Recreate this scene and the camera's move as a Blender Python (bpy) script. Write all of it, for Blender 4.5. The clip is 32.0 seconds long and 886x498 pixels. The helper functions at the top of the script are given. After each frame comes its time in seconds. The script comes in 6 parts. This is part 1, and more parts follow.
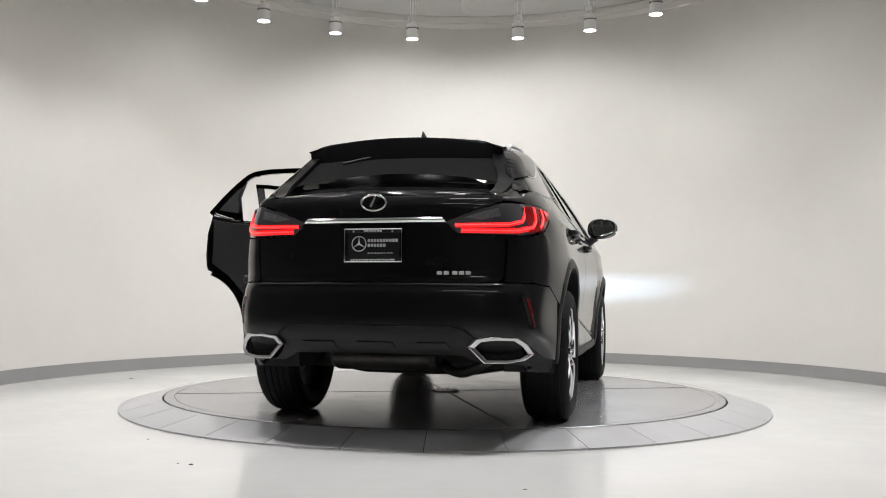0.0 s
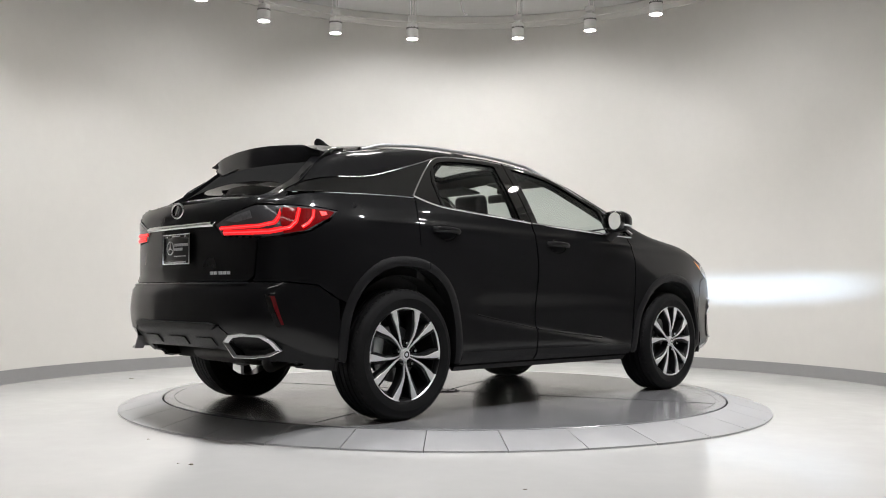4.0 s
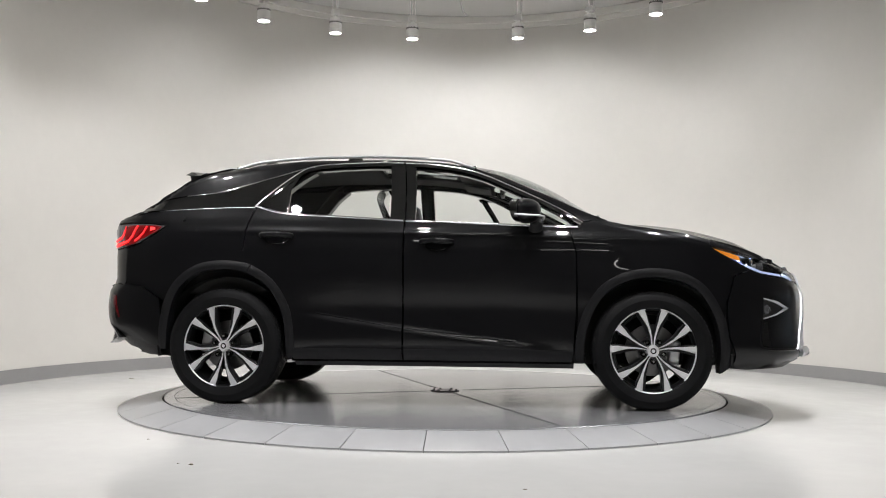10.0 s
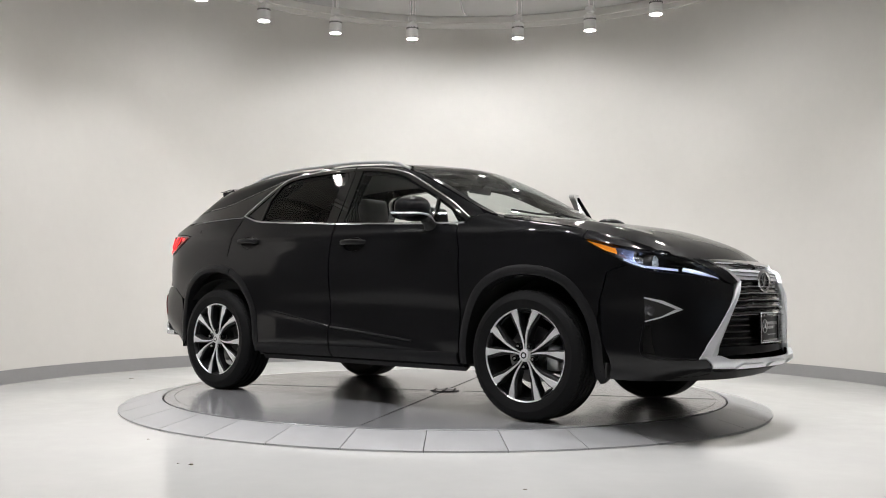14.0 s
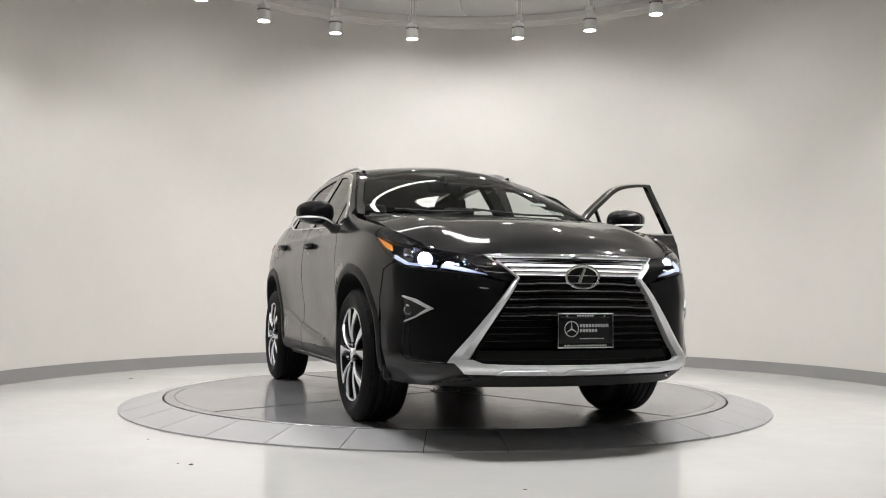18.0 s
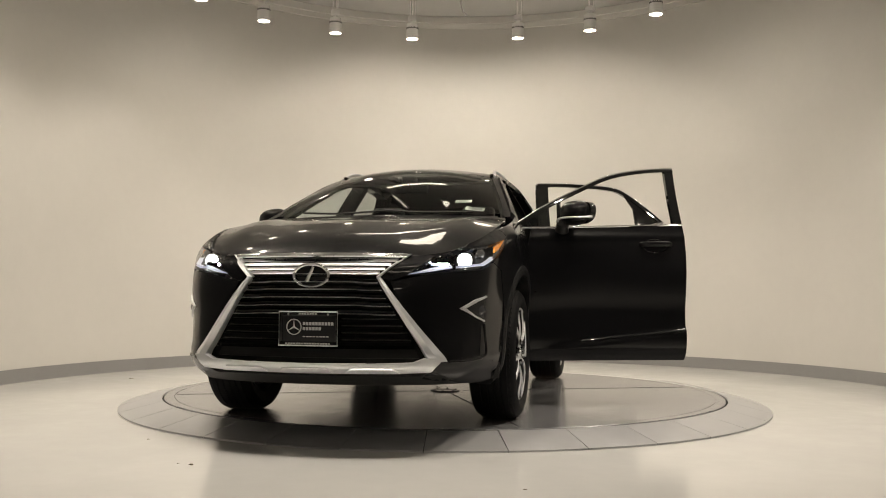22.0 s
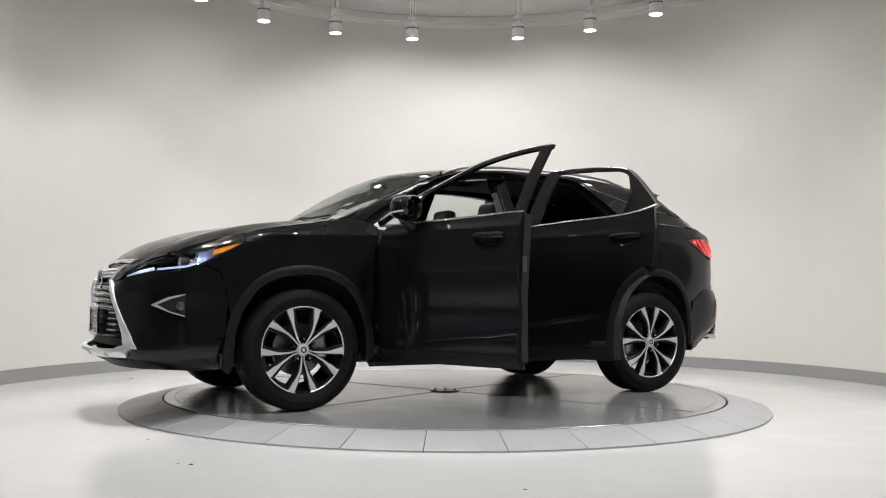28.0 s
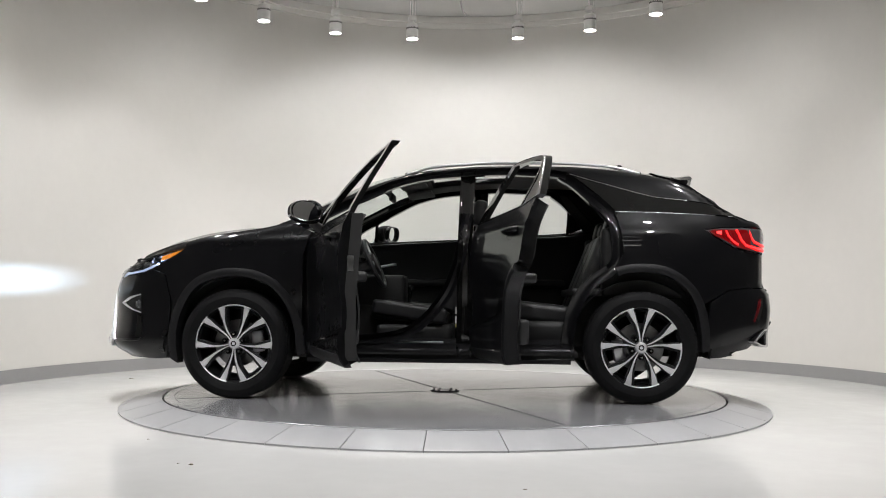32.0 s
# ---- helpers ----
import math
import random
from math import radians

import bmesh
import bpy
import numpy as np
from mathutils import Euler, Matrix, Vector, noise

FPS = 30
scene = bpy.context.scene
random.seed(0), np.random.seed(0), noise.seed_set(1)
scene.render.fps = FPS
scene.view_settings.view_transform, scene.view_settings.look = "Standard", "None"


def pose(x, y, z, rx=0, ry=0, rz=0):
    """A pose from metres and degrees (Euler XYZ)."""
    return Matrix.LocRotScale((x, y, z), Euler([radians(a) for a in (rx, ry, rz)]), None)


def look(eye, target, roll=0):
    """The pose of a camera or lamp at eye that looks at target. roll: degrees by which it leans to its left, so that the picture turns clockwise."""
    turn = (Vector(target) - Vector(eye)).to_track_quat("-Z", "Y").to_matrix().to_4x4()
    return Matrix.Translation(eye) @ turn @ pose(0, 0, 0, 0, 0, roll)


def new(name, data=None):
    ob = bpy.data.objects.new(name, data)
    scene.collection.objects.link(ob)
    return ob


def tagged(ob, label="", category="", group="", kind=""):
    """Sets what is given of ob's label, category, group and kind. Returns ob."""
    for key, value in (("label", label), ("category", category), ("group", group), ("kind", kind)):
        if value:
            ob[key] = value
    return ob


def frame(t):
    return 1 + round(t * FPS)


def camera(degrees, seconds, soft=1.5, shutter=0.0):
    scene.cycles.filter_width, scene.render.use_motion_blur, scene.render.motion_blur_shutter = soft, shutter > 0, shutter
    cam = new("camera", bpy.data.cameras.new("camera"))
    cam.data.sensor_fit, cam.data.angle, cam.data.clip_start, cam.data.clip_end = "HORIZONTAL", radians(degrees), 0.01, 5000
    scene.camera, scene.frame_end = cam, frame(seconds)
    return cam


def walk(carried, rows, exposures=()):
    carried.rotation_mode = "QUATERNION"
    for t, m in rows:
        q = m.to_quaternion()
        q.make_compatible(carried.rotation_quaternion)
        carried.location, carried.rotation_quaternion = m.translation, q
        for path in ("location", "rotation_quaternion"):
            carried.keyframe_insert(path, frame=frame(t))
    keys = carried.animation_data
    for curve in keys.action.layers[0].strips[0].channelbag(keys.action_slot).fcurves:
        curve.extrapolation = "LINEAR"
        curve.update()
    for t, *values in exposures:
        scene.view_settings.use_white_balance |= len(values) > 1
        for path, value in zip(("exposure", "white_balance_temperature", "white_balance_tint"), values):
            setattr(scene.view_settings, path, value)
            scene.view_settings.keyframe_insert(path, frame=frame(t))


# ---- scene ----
# ---------- camera ----------
cam = camera(51.647, 32.0, 1.0)
EYE = (0.0, -7.0276, 0.7145)
POSE = look(EYE, (-0.032, -7.0276 + 10.0, 0.7145 + 0.521), 0.399)
walk(cam, [(0.0, POSE), (32.0, POSE)],
     exposures=[(0.0, 0.30, 6500, 10.0), (15.5, 0.30, 6500, 10.0), (17.0, 0.30, 6500, 10.0), (18.0, 0.24, 6600, 10.0), (19.0, 0.12, 7300, 10.5),
                (20.0, -0.14, 8200, 10.0), (21.5, -0.10, 8200, 10.0), (23.0, 0.1, 7300, 10.5), (24.6, 0.28, 6600, 10.0), (26.0, 0.30, 6500, 10.0), (32.0, 0.30, 6500, 10.0)])

# ---------- world and lights ----------
world = bpy.data.worlds.new("world")
scene.world = world
world.use_nodes = True
world.node_tree.nodes["Background"].inputs[0].default_value = (1.0, 0.98, 0.95, 1)
world.node_tree.nodes["Background"].inputs[1].default_value = 0.02
scene.view_settings.exposure = 0.0


# ---------- materials ----------
def material(name, color, rough=0.5, metal=0.0, vary=0.0, scale=8.0, bump=0.0, bump_scale=60.0, coat=0.0, rough_vary=0.0,
             emit=None, strength=0.0, stretch=(1, 1, 1), color2=None, spec=0.5):
    m = bpy.data.materials.new(name)
    m.use_nodes = True
    nt = m.node_tree
    b = nt.nodes["Principled BSDF"]
    b.inputs["Base Color"].default_value = (*color, 1)
    b.inputs["Roughness"].default_value = rough
    b.inputs["Metallic"].default_value = metal
    b.inputs["Coat Weight"].default_value = coat
    b.inputs["Coat Roughness"].default_value = 0.012
    b.inputs["Coat IOR"].default_value = 1.42
    b.inputs["Specular IOR Level"].default_value = spec
    tc = nt.nodes.new("ShaderNodeTexCoord")
    mp = nt.nodes.new("ShaderNodeMapping")
    mp.inputs["Scale"].default_value = stretch
    nt.links.new(tc.outputs["Object"], mp.inputs[0])
    if vary > 0 or rough_vary > 0:
        n1 = nt.nodes.new("ShaderNodeTexNoise")
        n1.inputs["Scale"].default_value, n1.inputs["Detail"].default_value = scale, 6
        n2 = nt.nodes.new("ShaderNodeTexNoise")
        n2.inputs["Scale"].default_value, n2.inputs["Detail"].default_value = scale * 9, 4
        nt.links.new(mp.outputs[0], n1.inputs[0])
        nt.links.new(mp.outputs[0], n2.inputs[0])
        mx = nt.nodes.new("ShaderNodeMath")
        mx.operation = "MULTIPLY_ADD"
        mx.inputs[1].default_value = 0.4
        nt.links.new(n2.outputs[0], mx.inputs[0])
        nt.links.new(n1.outputs[0], mx.inputs[2])
        if vary > 0:
            r = nt.nodes.new("ShaderNodeValToRGB")
            dark = color2 or tuple(c * (1 - vary) for c in color)
            r.color_ramp.elements[0].position, r.color_ramp.elements[1].position = 0.45, 0.95
            r.color_ramp.elements[0].color = (*dark, 1)
            r.color_ramp.elements[1].color = (*tuple(min(1, c * (1 + vary * 0.5)) for c in color), 1)
            nt.links.new(mx.outputs[0], r.inputs[0])
            nt.links.new(r.outputs[0], b.inputs["Base Color"])
        if rough_vary > 0:
            rr = nt.nodes.new("ShaderNodeMapRange")
            rr.inputs[1].default_value, rr.inputs[2].default_value = 0.4, 1.0
            rr.inputs[3].default_value, rr.inputs[4].default_value = max(0.02, rough - rough_vary), rough + rough_vary
            nt.links.new(mx.outputs[0], rr.inputs[0])
            nt.links.new(rr.outputs[0], b.inputs["Roughness"])
    if bump > 0:
        nb = nt.nodes.new("ShaderNodeTexNoise")
        nb.inputs["Scale"].default_value, nb.inputs["Detail"].default_value = bump_scale, 4
        nt.links.new(mp.outputs[0], nb.inputs[0])
        bp = nt.nodes.new("ShaderNodeBump")
        bp.inputs["Strength"].default_value, bp.inputs["Distance"].default_value = bump, 0.01
        nt.links.new(nb.outputs[0], bp.inputs["Height"])
        nt.links.new(bp.outputs[0], b.inputs["Normal"])
    if emit:
        b.inputs["Emission Color"].default_value = (*emit, 1)
        b.inputs["Emission Strength"].default_value = strength
    return m


def glass(name, tint, gloss_rough=0.01):
    """Thin pane: tinted see-through with a mirror gloss that grows with the slant."""
    m = bpy.data.materials.new(name)
    m.use_nodes = True
    nt = m.node_tree
    nt.nodes.remove(nt.nodes["Principled BSDF"])
    out = nt.nodes["Material Output"]
    tr = nt.nodes.new("ShaderNodeBsdfTransparent")
    tr.inputs[0].default_value = (*tint, 1)
    gl = nt.nodes.new("ShaderNodeBsdfGlossy")
    gl.inputs["Roughness"].default_value = gloss_rough
    lw = nt.nodes.new("ShaderNodeLayerWeight")
    pw = nt.nodes.new("ShaderNodeMath")
    pw.operation, pw.inputs[1].default_value = "POWER", 5.0
    fr = nt.nodes.new("ShaderNodeMath")
    fr.operation, fr.inputs[1].default_value, fr.inputs[2].default_value = "MULTIPLY_ADD", 0.93, 0.05
    nt.links.new(lw.outputs["Facing"], pw.inputs[0])
    nt.links.new(pw.outputs[0], fr.inputs[0])
    mix = nt.nodes.new("ShaderNodeMixShader")
    nt.links.new(fr.outputs[0], mix.inputs[0])
    nt.links.new(tr.outputs[0], mix.inputs[1])
    nt.links.new(gl.outputs[0], mix.inputs[2])
    nt.links.new(mix.outputs[0], out.inputs[0])
    return m


M_WALL = material("wall_paint", (0.70, 0.68, 0.645), 0.75, vary=0.035, scale=1.2, bump=0.06, bump_scale=160)
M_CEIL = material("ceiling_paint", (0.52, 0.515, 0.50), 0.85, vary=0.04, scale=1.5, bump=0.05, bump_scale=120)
# greyer than M_WALL: the dimness of the unlit room is put into the colour
M_WALLDIM = material("dimmed_wall_paint", (0.56, 0.555, 0.545), 0.8, vary=0.05, scale=1.2)
M_TRIM = material("cornice_paint", (0.76, 0.745, 0.71), 0.6, vary=0.03, scale=2.0)
M_BASE = material("baseboard_vinyl", (0.30, 0.295, 0.295), 0.45, vary=0.06, scale=2.0)
M_FLOOR = material("polished_concrete", (0.66, 0.655, 0.638), 0.13, vary=0.05, scale=0.9, rough_vary=0.03, bump=0.008, bump_scale=6)
M_SPECK = material("floor_speck", (0.16, 0.13, 0.10), 0.8)
M_DISC = material("turntable_steel", (0.40, 0.40, 0.415), 0.19, metal=0.55, spec=0.6, vary=0.07, scale=0.8, rough_vary=0.06)
M_RING = material("ring_tile", (0.46, 0.46, 0.47), 0.34, metal=0.25, spec=0.6, vary=0.14, scale=1.6, rough_vary=0.08)
M_GAP = material("dark_joint", (0.02, 0.02, 0.02), 0.8)
M_WHITE = material("white_enamel", (0.78, 0.77, 0.75), 0.35, vary=0.03, scale=20)
M_GRILL = material("dark_vent", (0.05, 0.05, 0.05), 0.6)
M_LENS = material("lamp_glow", (0.9, 0.9, 0.9), 0.4, emit=(1.0, 0.96, 0.9), strength=60.0)
M_PANEL = material("panel_glow", (0.9, 0.9, 0.9), 0.5, emit=(1.0, 0.98, 0.95), strength=12.0)


# ---------- mesh helpers ----------
def mesh_from(name, verts, faces, smooth=False):
    me = bpy.data.meshes.new(name)
    me.from_pydata([tuple(v) for v in verts], [], [tuple(f) for f in faces])
    me.update()
    if smooth:
        me.shade_smooth()
    return me


def part(name, data, mat, parent=None, label=""):
    """Link a bmesh, (verts, faces) or mesh as one object under parent."""
    if isinstance(data, bmesh.types.BMesh):
        me = bpy.data.meshes.new(name)
        data.to_mesh(me)
        data.free()
    elif isinstance(data, bpy.types.Mesh):
        me = data
    else:
        me = mesh_from(name, *data)
    if not me.materials:
        me.materials.append(mat)
    ob = new(name, me)
    if parent:
        ob.parent = parent
    if label:
        tagged(ob, label)
    return ob


def bm_box(x0, y0, z0, x1, y1, z1, bevel=0.0, seg=2):
    bm = bmesh.new()
    bmesh.ops.create_cube(bm, size=1)
    for v in bm.verts:
        v.co = Vector(((x0 + x1) / 2 + v.co.x * (x1 - x0), (y0 + y1) / 2 + v.co.y * (y1 - y0), (z0 + z1) / 2 + v.co.z * (z1 - z0)))
    if bevel:
        bmesh.ops.bevel(bm, geom=bm.edges[:], offset=bevel, segments=seg, affect="EDGES", profile=0.6)
        for f in bm.faces:
            f.smooth = True
    return bm


def ring_faces(rows, closed_u=True, closed_v=False):
    """Quads between rows of equal length (lists of vertex ids)."""
    out = []
    for a, b in zip(rows, rows[1:] + ([rows[0]] if closed_v else [])):
        n = len(a)
        for i in range(n if closed_u else n - 1):
            j = (i + 1) % n
            out.append((a[i], a[j], b[j], b[i]))
    return out


def lathe(profile, seg=48, axis="z", center=(0, 0, 0), a0=0.0, a1=2 * math.pi, close=False, smooth=True, sharp=30):
    """Revolve a profile of (radius, height)."""
    full = abs(a1 - a0 - 2 * math.pi) < 1e-6
    verts, rows = [], []
    n = seg if full else seg + 1
    for r, h in profile:
        row = []
        for i in range(n):
            a = a0 + (a1 - a0) * i / seg
            c, s = math.cos(a) * r, math.sin(a) * r
            p = {"z": (c, s, h), "y": (c, h, s), "x": (h, c, s)}[axis]
            row.append(len(verts))
            verts.append((p[0] + center[0], p[1] + center[1], p[2] + center[2]))
        rows.append(row)
    bm = bmesh.new()
    vs = [bm.verts.new(v) for v in verts]
    for f in ring_faces(rows, full, close):
        try:
            bm.faces.new([vs[i] for i in f])
        except ValueError:
            pass
    bmesh.ops.remove_doubles(bm, verts=bm.verts[:], dist=1e-5)
    bmesh.ops.recalc_face_normals(bm, faces=bm.faces[:])
    finish(bm, sharp if smooth else 0)
    return bm


def finish(bm, angle=30):
    """Smooth shading with creases sharper than angle kept."""
    for f in bm.faces:
        f.smooth = angle > 0
    if angle > 0:
        for e in bm.edges:
            if len(e.link_faces) == 2 and e.calc_face_angle(0) > radians(angle):
                e.smooth = False
    return bm


def tube(points, radius, sides=8, flat=1.0, closed=False):
    """A round bar along points (radius may be a list)."""
    pts = [Vector(p) for p in points]
    n = len(pts)
    bm = bmesh.new()
    rows = []
    up = Vector((0, 0, 1))
    for i, p in enumerate(pts):
        d = (pts[(i + 1) % n] - pts[i - 1]) if closed else (pts[min(i + 1, n - 1)] - pts[max(i - 1, 0)])
        d.normalize()
        ref = up if abs(d.dot(up)) < 0.95 else Vector((0, 1, 0))
        a = d.cross(ref).normalized()
        b = a.cross(d).normalized()
        r = radius[i] if isinstance(radius, (list, tuple)) else radius
        rows.append([bm.verts.new(p + a * math.cos(2 * math.pi * k / sides) * r + b * math.sin(2 * math.pi * k / sides) * r * flat) for k in range(sides)])
    for f in ring_faces(rows, True, closed):
        bm.faces.new(f)
    if not closed:
        bm.faces.new(rows[0][::-1])
        bm.faces.new(rows[-1])
    bmesh.ops.recalc_face_normals(bm, faces=bm.faces[:])
    return finish(bm, 50)


def join_bm(*bms):
    """Several bmeshes as one."""
    out = bmesh.new()
    for b in bms:
        me = bpy.data.meshes.new("tmp")
        b.to_mesh(me)
        b.free()
        out.from_mesh(me)
        bpy.data.meshes.remove(me)
    return out


def moved(bm, m):
    bmesh.ops.transform(bm, matrix=m, verts=bm.verts[:])
    return bm


# ---------- the room ----------
FLOOR_Z = -0.075
WC = (0.19, 0.74)      # centre of the round wall
WR = 3.83
CEIL = 4.29
A0, A1 = radians(-6), radians(199)


def flare(a):
    """The bay opens a little towards its two ends."""
    d = math.degrees(a)
    return 0.19 * min(1.6, max(0.0, (d - 140) / 35)) ** 1.5 + 0.07 * min(1.6, max(0.0, (40 - d) / 34)) ** 1.5


def arc_shell(r0, r1, z0, z1, a0, a1, seg=96):
    verts, faces = [], []
    for i in range(seg + 1):
        a = a0 + (a1 - a0) * i / seg
        c, s = math.cos(a), math.sin(a)
        e = flare(a)
        for r, z in ((r0, z0), (r0, z1), (r1, z1), (r1, z0)):
            verts.append((WC[0] + c * (r + e), WC[1] + s * (r + e), z))
        if i:
            k, j = 4 * i, 4 * (i - 1)
            for q in range(4):
                w = (q + 1) % 4
                faces.append((j + q, j + w, k + w, k + q))
    faces += [(3, 2, 1, 0), (4 * seg, 4 * seg + 1, 4 * seg + 2, 4 * seg + 3)]
    bm = bmesh.new()
    vs = [bm.verts.new(v) for v in verts]
    for f in faces:
        bm.faces.new([vs[i] for i in f])
    bmesh.ops.recalc_face_normals(bm, faces=bm.faces[:])
    return finish(bm, 30)


def structure(ob, label, category):
    return tagged(ob, label, category, kind="structure")


structure(part("wall_round", arc_shell(WR, WR + 0.15, FLOOR_Z - 0.02, CEIL + 0.02, A0, A1, 128), M_WALL), "smooth warm white painted curved showroom wall", "wall")
structure(part("baseboard", arc_shell(WR - 0.012, WR - 0.001, FLOOR_Z, FLOOR_Z + 0.122, A0, A1, 128), M_BASE), "dark grey vinyl baseboard along the curved wall", "baseboard")
structure(part("trim_cornice", join_bm(arc_shell(WR - 0.07, WR - 0.002, 4.205, CEIL - 0.004, A0, A1, 128), arc_shell(WR - 0.03, WR - 0.002, 4.145, 4.204, A0, A1, 128)), M_TRIM), "pale painted stepped cornice under the ceiling", "cornice")

X0, X1, Y0 = -6.2, 6.6, -13.0
floor = part("floor", bm_box(X0 - 0.2, Y0 - 0.2, FLOOR_Z - 0.2, X1 + 0.2, WC[1] + WR + 0.3, FLOOR_Z), M_FLOOR)
structure(floor, "polished pale grey concrete floor with faint stains", "floor")
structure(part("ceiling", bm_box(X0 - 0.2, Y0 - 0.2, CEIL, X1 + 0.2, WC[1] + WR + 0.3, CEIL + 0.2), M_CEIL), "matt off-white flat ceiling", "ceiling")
yw = WC[1] + (WR + flare(A1)) * math.sin(A1)
ye = WC[1] + (WR + flare(A0)) * math.sin(A0)
# added walls out of view, darkened so the car paint reflects a dim room
structure(part("wall_west", bm_box(X0 - 0.15, Y0, FLOOR_Z, X0, yw, CEIL), M_WALLDIM), "unseen side wall, its colour dimmed for weak reflections", "wall")
structure(part("wall_east", bm_box(X1, Y0, FLOOR_Z, X1 + 0.15, ye, CEIL), M_WALLDIM), "unseen side wall, its colour dimmed for weak reflections", "wall")
structure(part("wall_south", bm_box(X0, Y0 - 0.15, FLOOR_Z, X1, Y0, CEIL), M_WALLDIM), "unseen back wall, its colour dimmed for weak reflections", "wall")
structure(part("wall_return_west", bm_box(X0, yw, FLOOR_Z, WC[0] + (WR + flare(A1)) * math.cos(A1) - 0.1, yw + 0.15, CEIL), M_WALLDIM), "unseen wall beside the round bay, its colour dimmed", "wall")
structure(part("wall_return_east", bm_box(WC[0] + (WR + flare(A0)) * math.cos(A0) + 0.1, ye, FLOOR_Z, X1, ye + 0.15, CEIL), M_WALLDIM), "unseen wall beside the round bay, its colour dimmed", "wall")
# ---------- track lights ----------
LAMP_XY = [(-2.33, 1.48), (-1.87, 2.15), (-1.19, 2.57), (-0.38, 2.77), (0.76, 2.72), (1.49, 2.41), (2.05, 1.85)]
for k in range(8):
    a = radians(6 - 27 * k)
    LAMP_XY.append((-0.015 + 2.685 * math.cos(a), 0.15 + 2.685 * math.sin(a)))


def track_lamp(x, y, z):
    th = tagged(new("track_lamp"), "white cylindrical ceiling spotlight on a short stem, switched on", "spotlight", "spotlights round the turntable")
    th.matrix_basis = pose(x, y, z, 0, 0, math.degrees(math.atan2(y, x)))
    part("lamp_body", lathe([(0, 0.170), (0.05, 0.170), (0.061, 0.163), (0.061, 0.118), (0.064, 0.116), (0.064, 0.004), (0.062, 0.0), (0.058, 0.004), (0.058, 0.02), (0, 0.02)], 28), M_WHITE, th)
    part("vent_ring", lathe([(0.0625, 0.115), (0.0655, 0.115), (0.0655, 0.108), (0.0625, 0.108)], 28, close=True), M_GRILL, th)
    for k in range(22):
        a = 2 * math.pi * k / 22
        part("vent_slot", moved(bm_box(0.0615, -0.004, 0.118, 0.0655, 0.004, 0.124), Matrix.Rotation(a, 4, "Z")), M_GRILL, th)
    part("lens", lathe([(0, 0.008), (0.057, 0.008), (0.057, 0.012), (0, 0.012)], 24), M_LENS, th)
    part("swivel", tube([(0, 0, 0.165), (0.006, 0, 0.185), (0, 0, 0.205)], [0.016, 0.024, 0.014], 8), M_WHITE, th)
    part("gear_box", moved(bm_box(-0.042, -0.042, 0.20, 0.042, 0.042, 0.255, 0.008), Matrix()), M_WHITE, th)
    for dx, dy in ((-0.03, 0.0), (0.03, 0.02), (0.02, -0.03)):
        part("stem", tube([(dx, dy, 0.25), (dx * 1.3, dy * 1.3, CEIL - z)], 0.006, 6), M_WHITE, th)
    return th


for x, y in LAMP_XY:
    track_lamp(x, y, 3.5)


def spot(name, where, at, watts, size, blend, color, radius=0.05):
    l = bpy.data.lights.new(name, "SPOT")
    l.energy, l.spot_size, l.spot_blend, l.color, l.shadow_soft_size = watts, radians(size), blend, color, radius
    ob = new(name, l)
    ob.matrix_basis = look(where, at)
    return ob


WARM = (0.995, 0.99, 1.0)
for i, (x, y) in enumerate(LAMP_XY):
    if i in (3, 4):       # tilted at the back wall
        spot("lamp_light", (x, y, 3.45), (x * 1.67, y * 1.67, 0.9), 60, 146, 0.5, WARM)
    elif i in (0, 7, 14):   # down beside the ends of the bay
        spot("lamp_light", (x, y, 3.46), (x * 1.25, y * 1.25, 0.0), 122 if i == 7 else 84, 112, 1.0, WARM)
    elif i in (1, 6):
        spot("lamp_light", (x, y, 3.46), (x * 1.4, y * 1.4, 1.6), 24 if i == 1 else 40, 168, 1.0, WARM)
    elif i in (2, 5):     # down at the turntable
        spot("lamp_light", (x, y, 3.46), (x * 0.9, y * 0.9, 0.0), 170, 116, 1.0, WARM)
    else:
        spot("lamp_light", (x, y, 3.49), (x * 1.0, y * 1.0, 0.0), 152, 112, 1.0, WARM)


def ceiling_panel(x, y, w, d, turn=0.0):
    th = tagged(new("ceiling_panel"), "white recessed ceiling light panel, switched on", "ceiling light", "ceiling panels")
    th.matrix_basis = pose(x, y, CEIL, 0, 0, turn)
    t = 0.03
    part("panel_frame", join_bm(bm_box(-w / 2 - t, -d / 2 - t, -0.03, w / 2 + t, -d / 2, 0.0), bm_box(-w / 2 - t, d / 2, -0.03, w / 2 + t, d / 2 + t, 0.0),
                                bm_box(-w / 2 - t, -d / 2, -0.03, -w / 2, d / 2, 0.0), bm_box(w / 2, -d / 2, -0.03, w / 2 + t, d / 2, 0.0)), M_WHITE, th)
    part("diffuser", bm_box(-w / 2, -d / 2, -0.02, w / 2, d / 2, -0.008), M_PANEL, th)


for x, y, w, d, turn in ((0.10, 0.15, 0.6, 0.6, 0), (-0.45, 1.5, 1.2, 0.14, 25), (0.2, -10.5, 1.2, 0.3, 0), (0.1, -4.3, 1.5, 0.16, 0), (0.2, -6.7, 3.4, 0.14, 0)):
    ceiling_panel(x, y, w, d, turn)

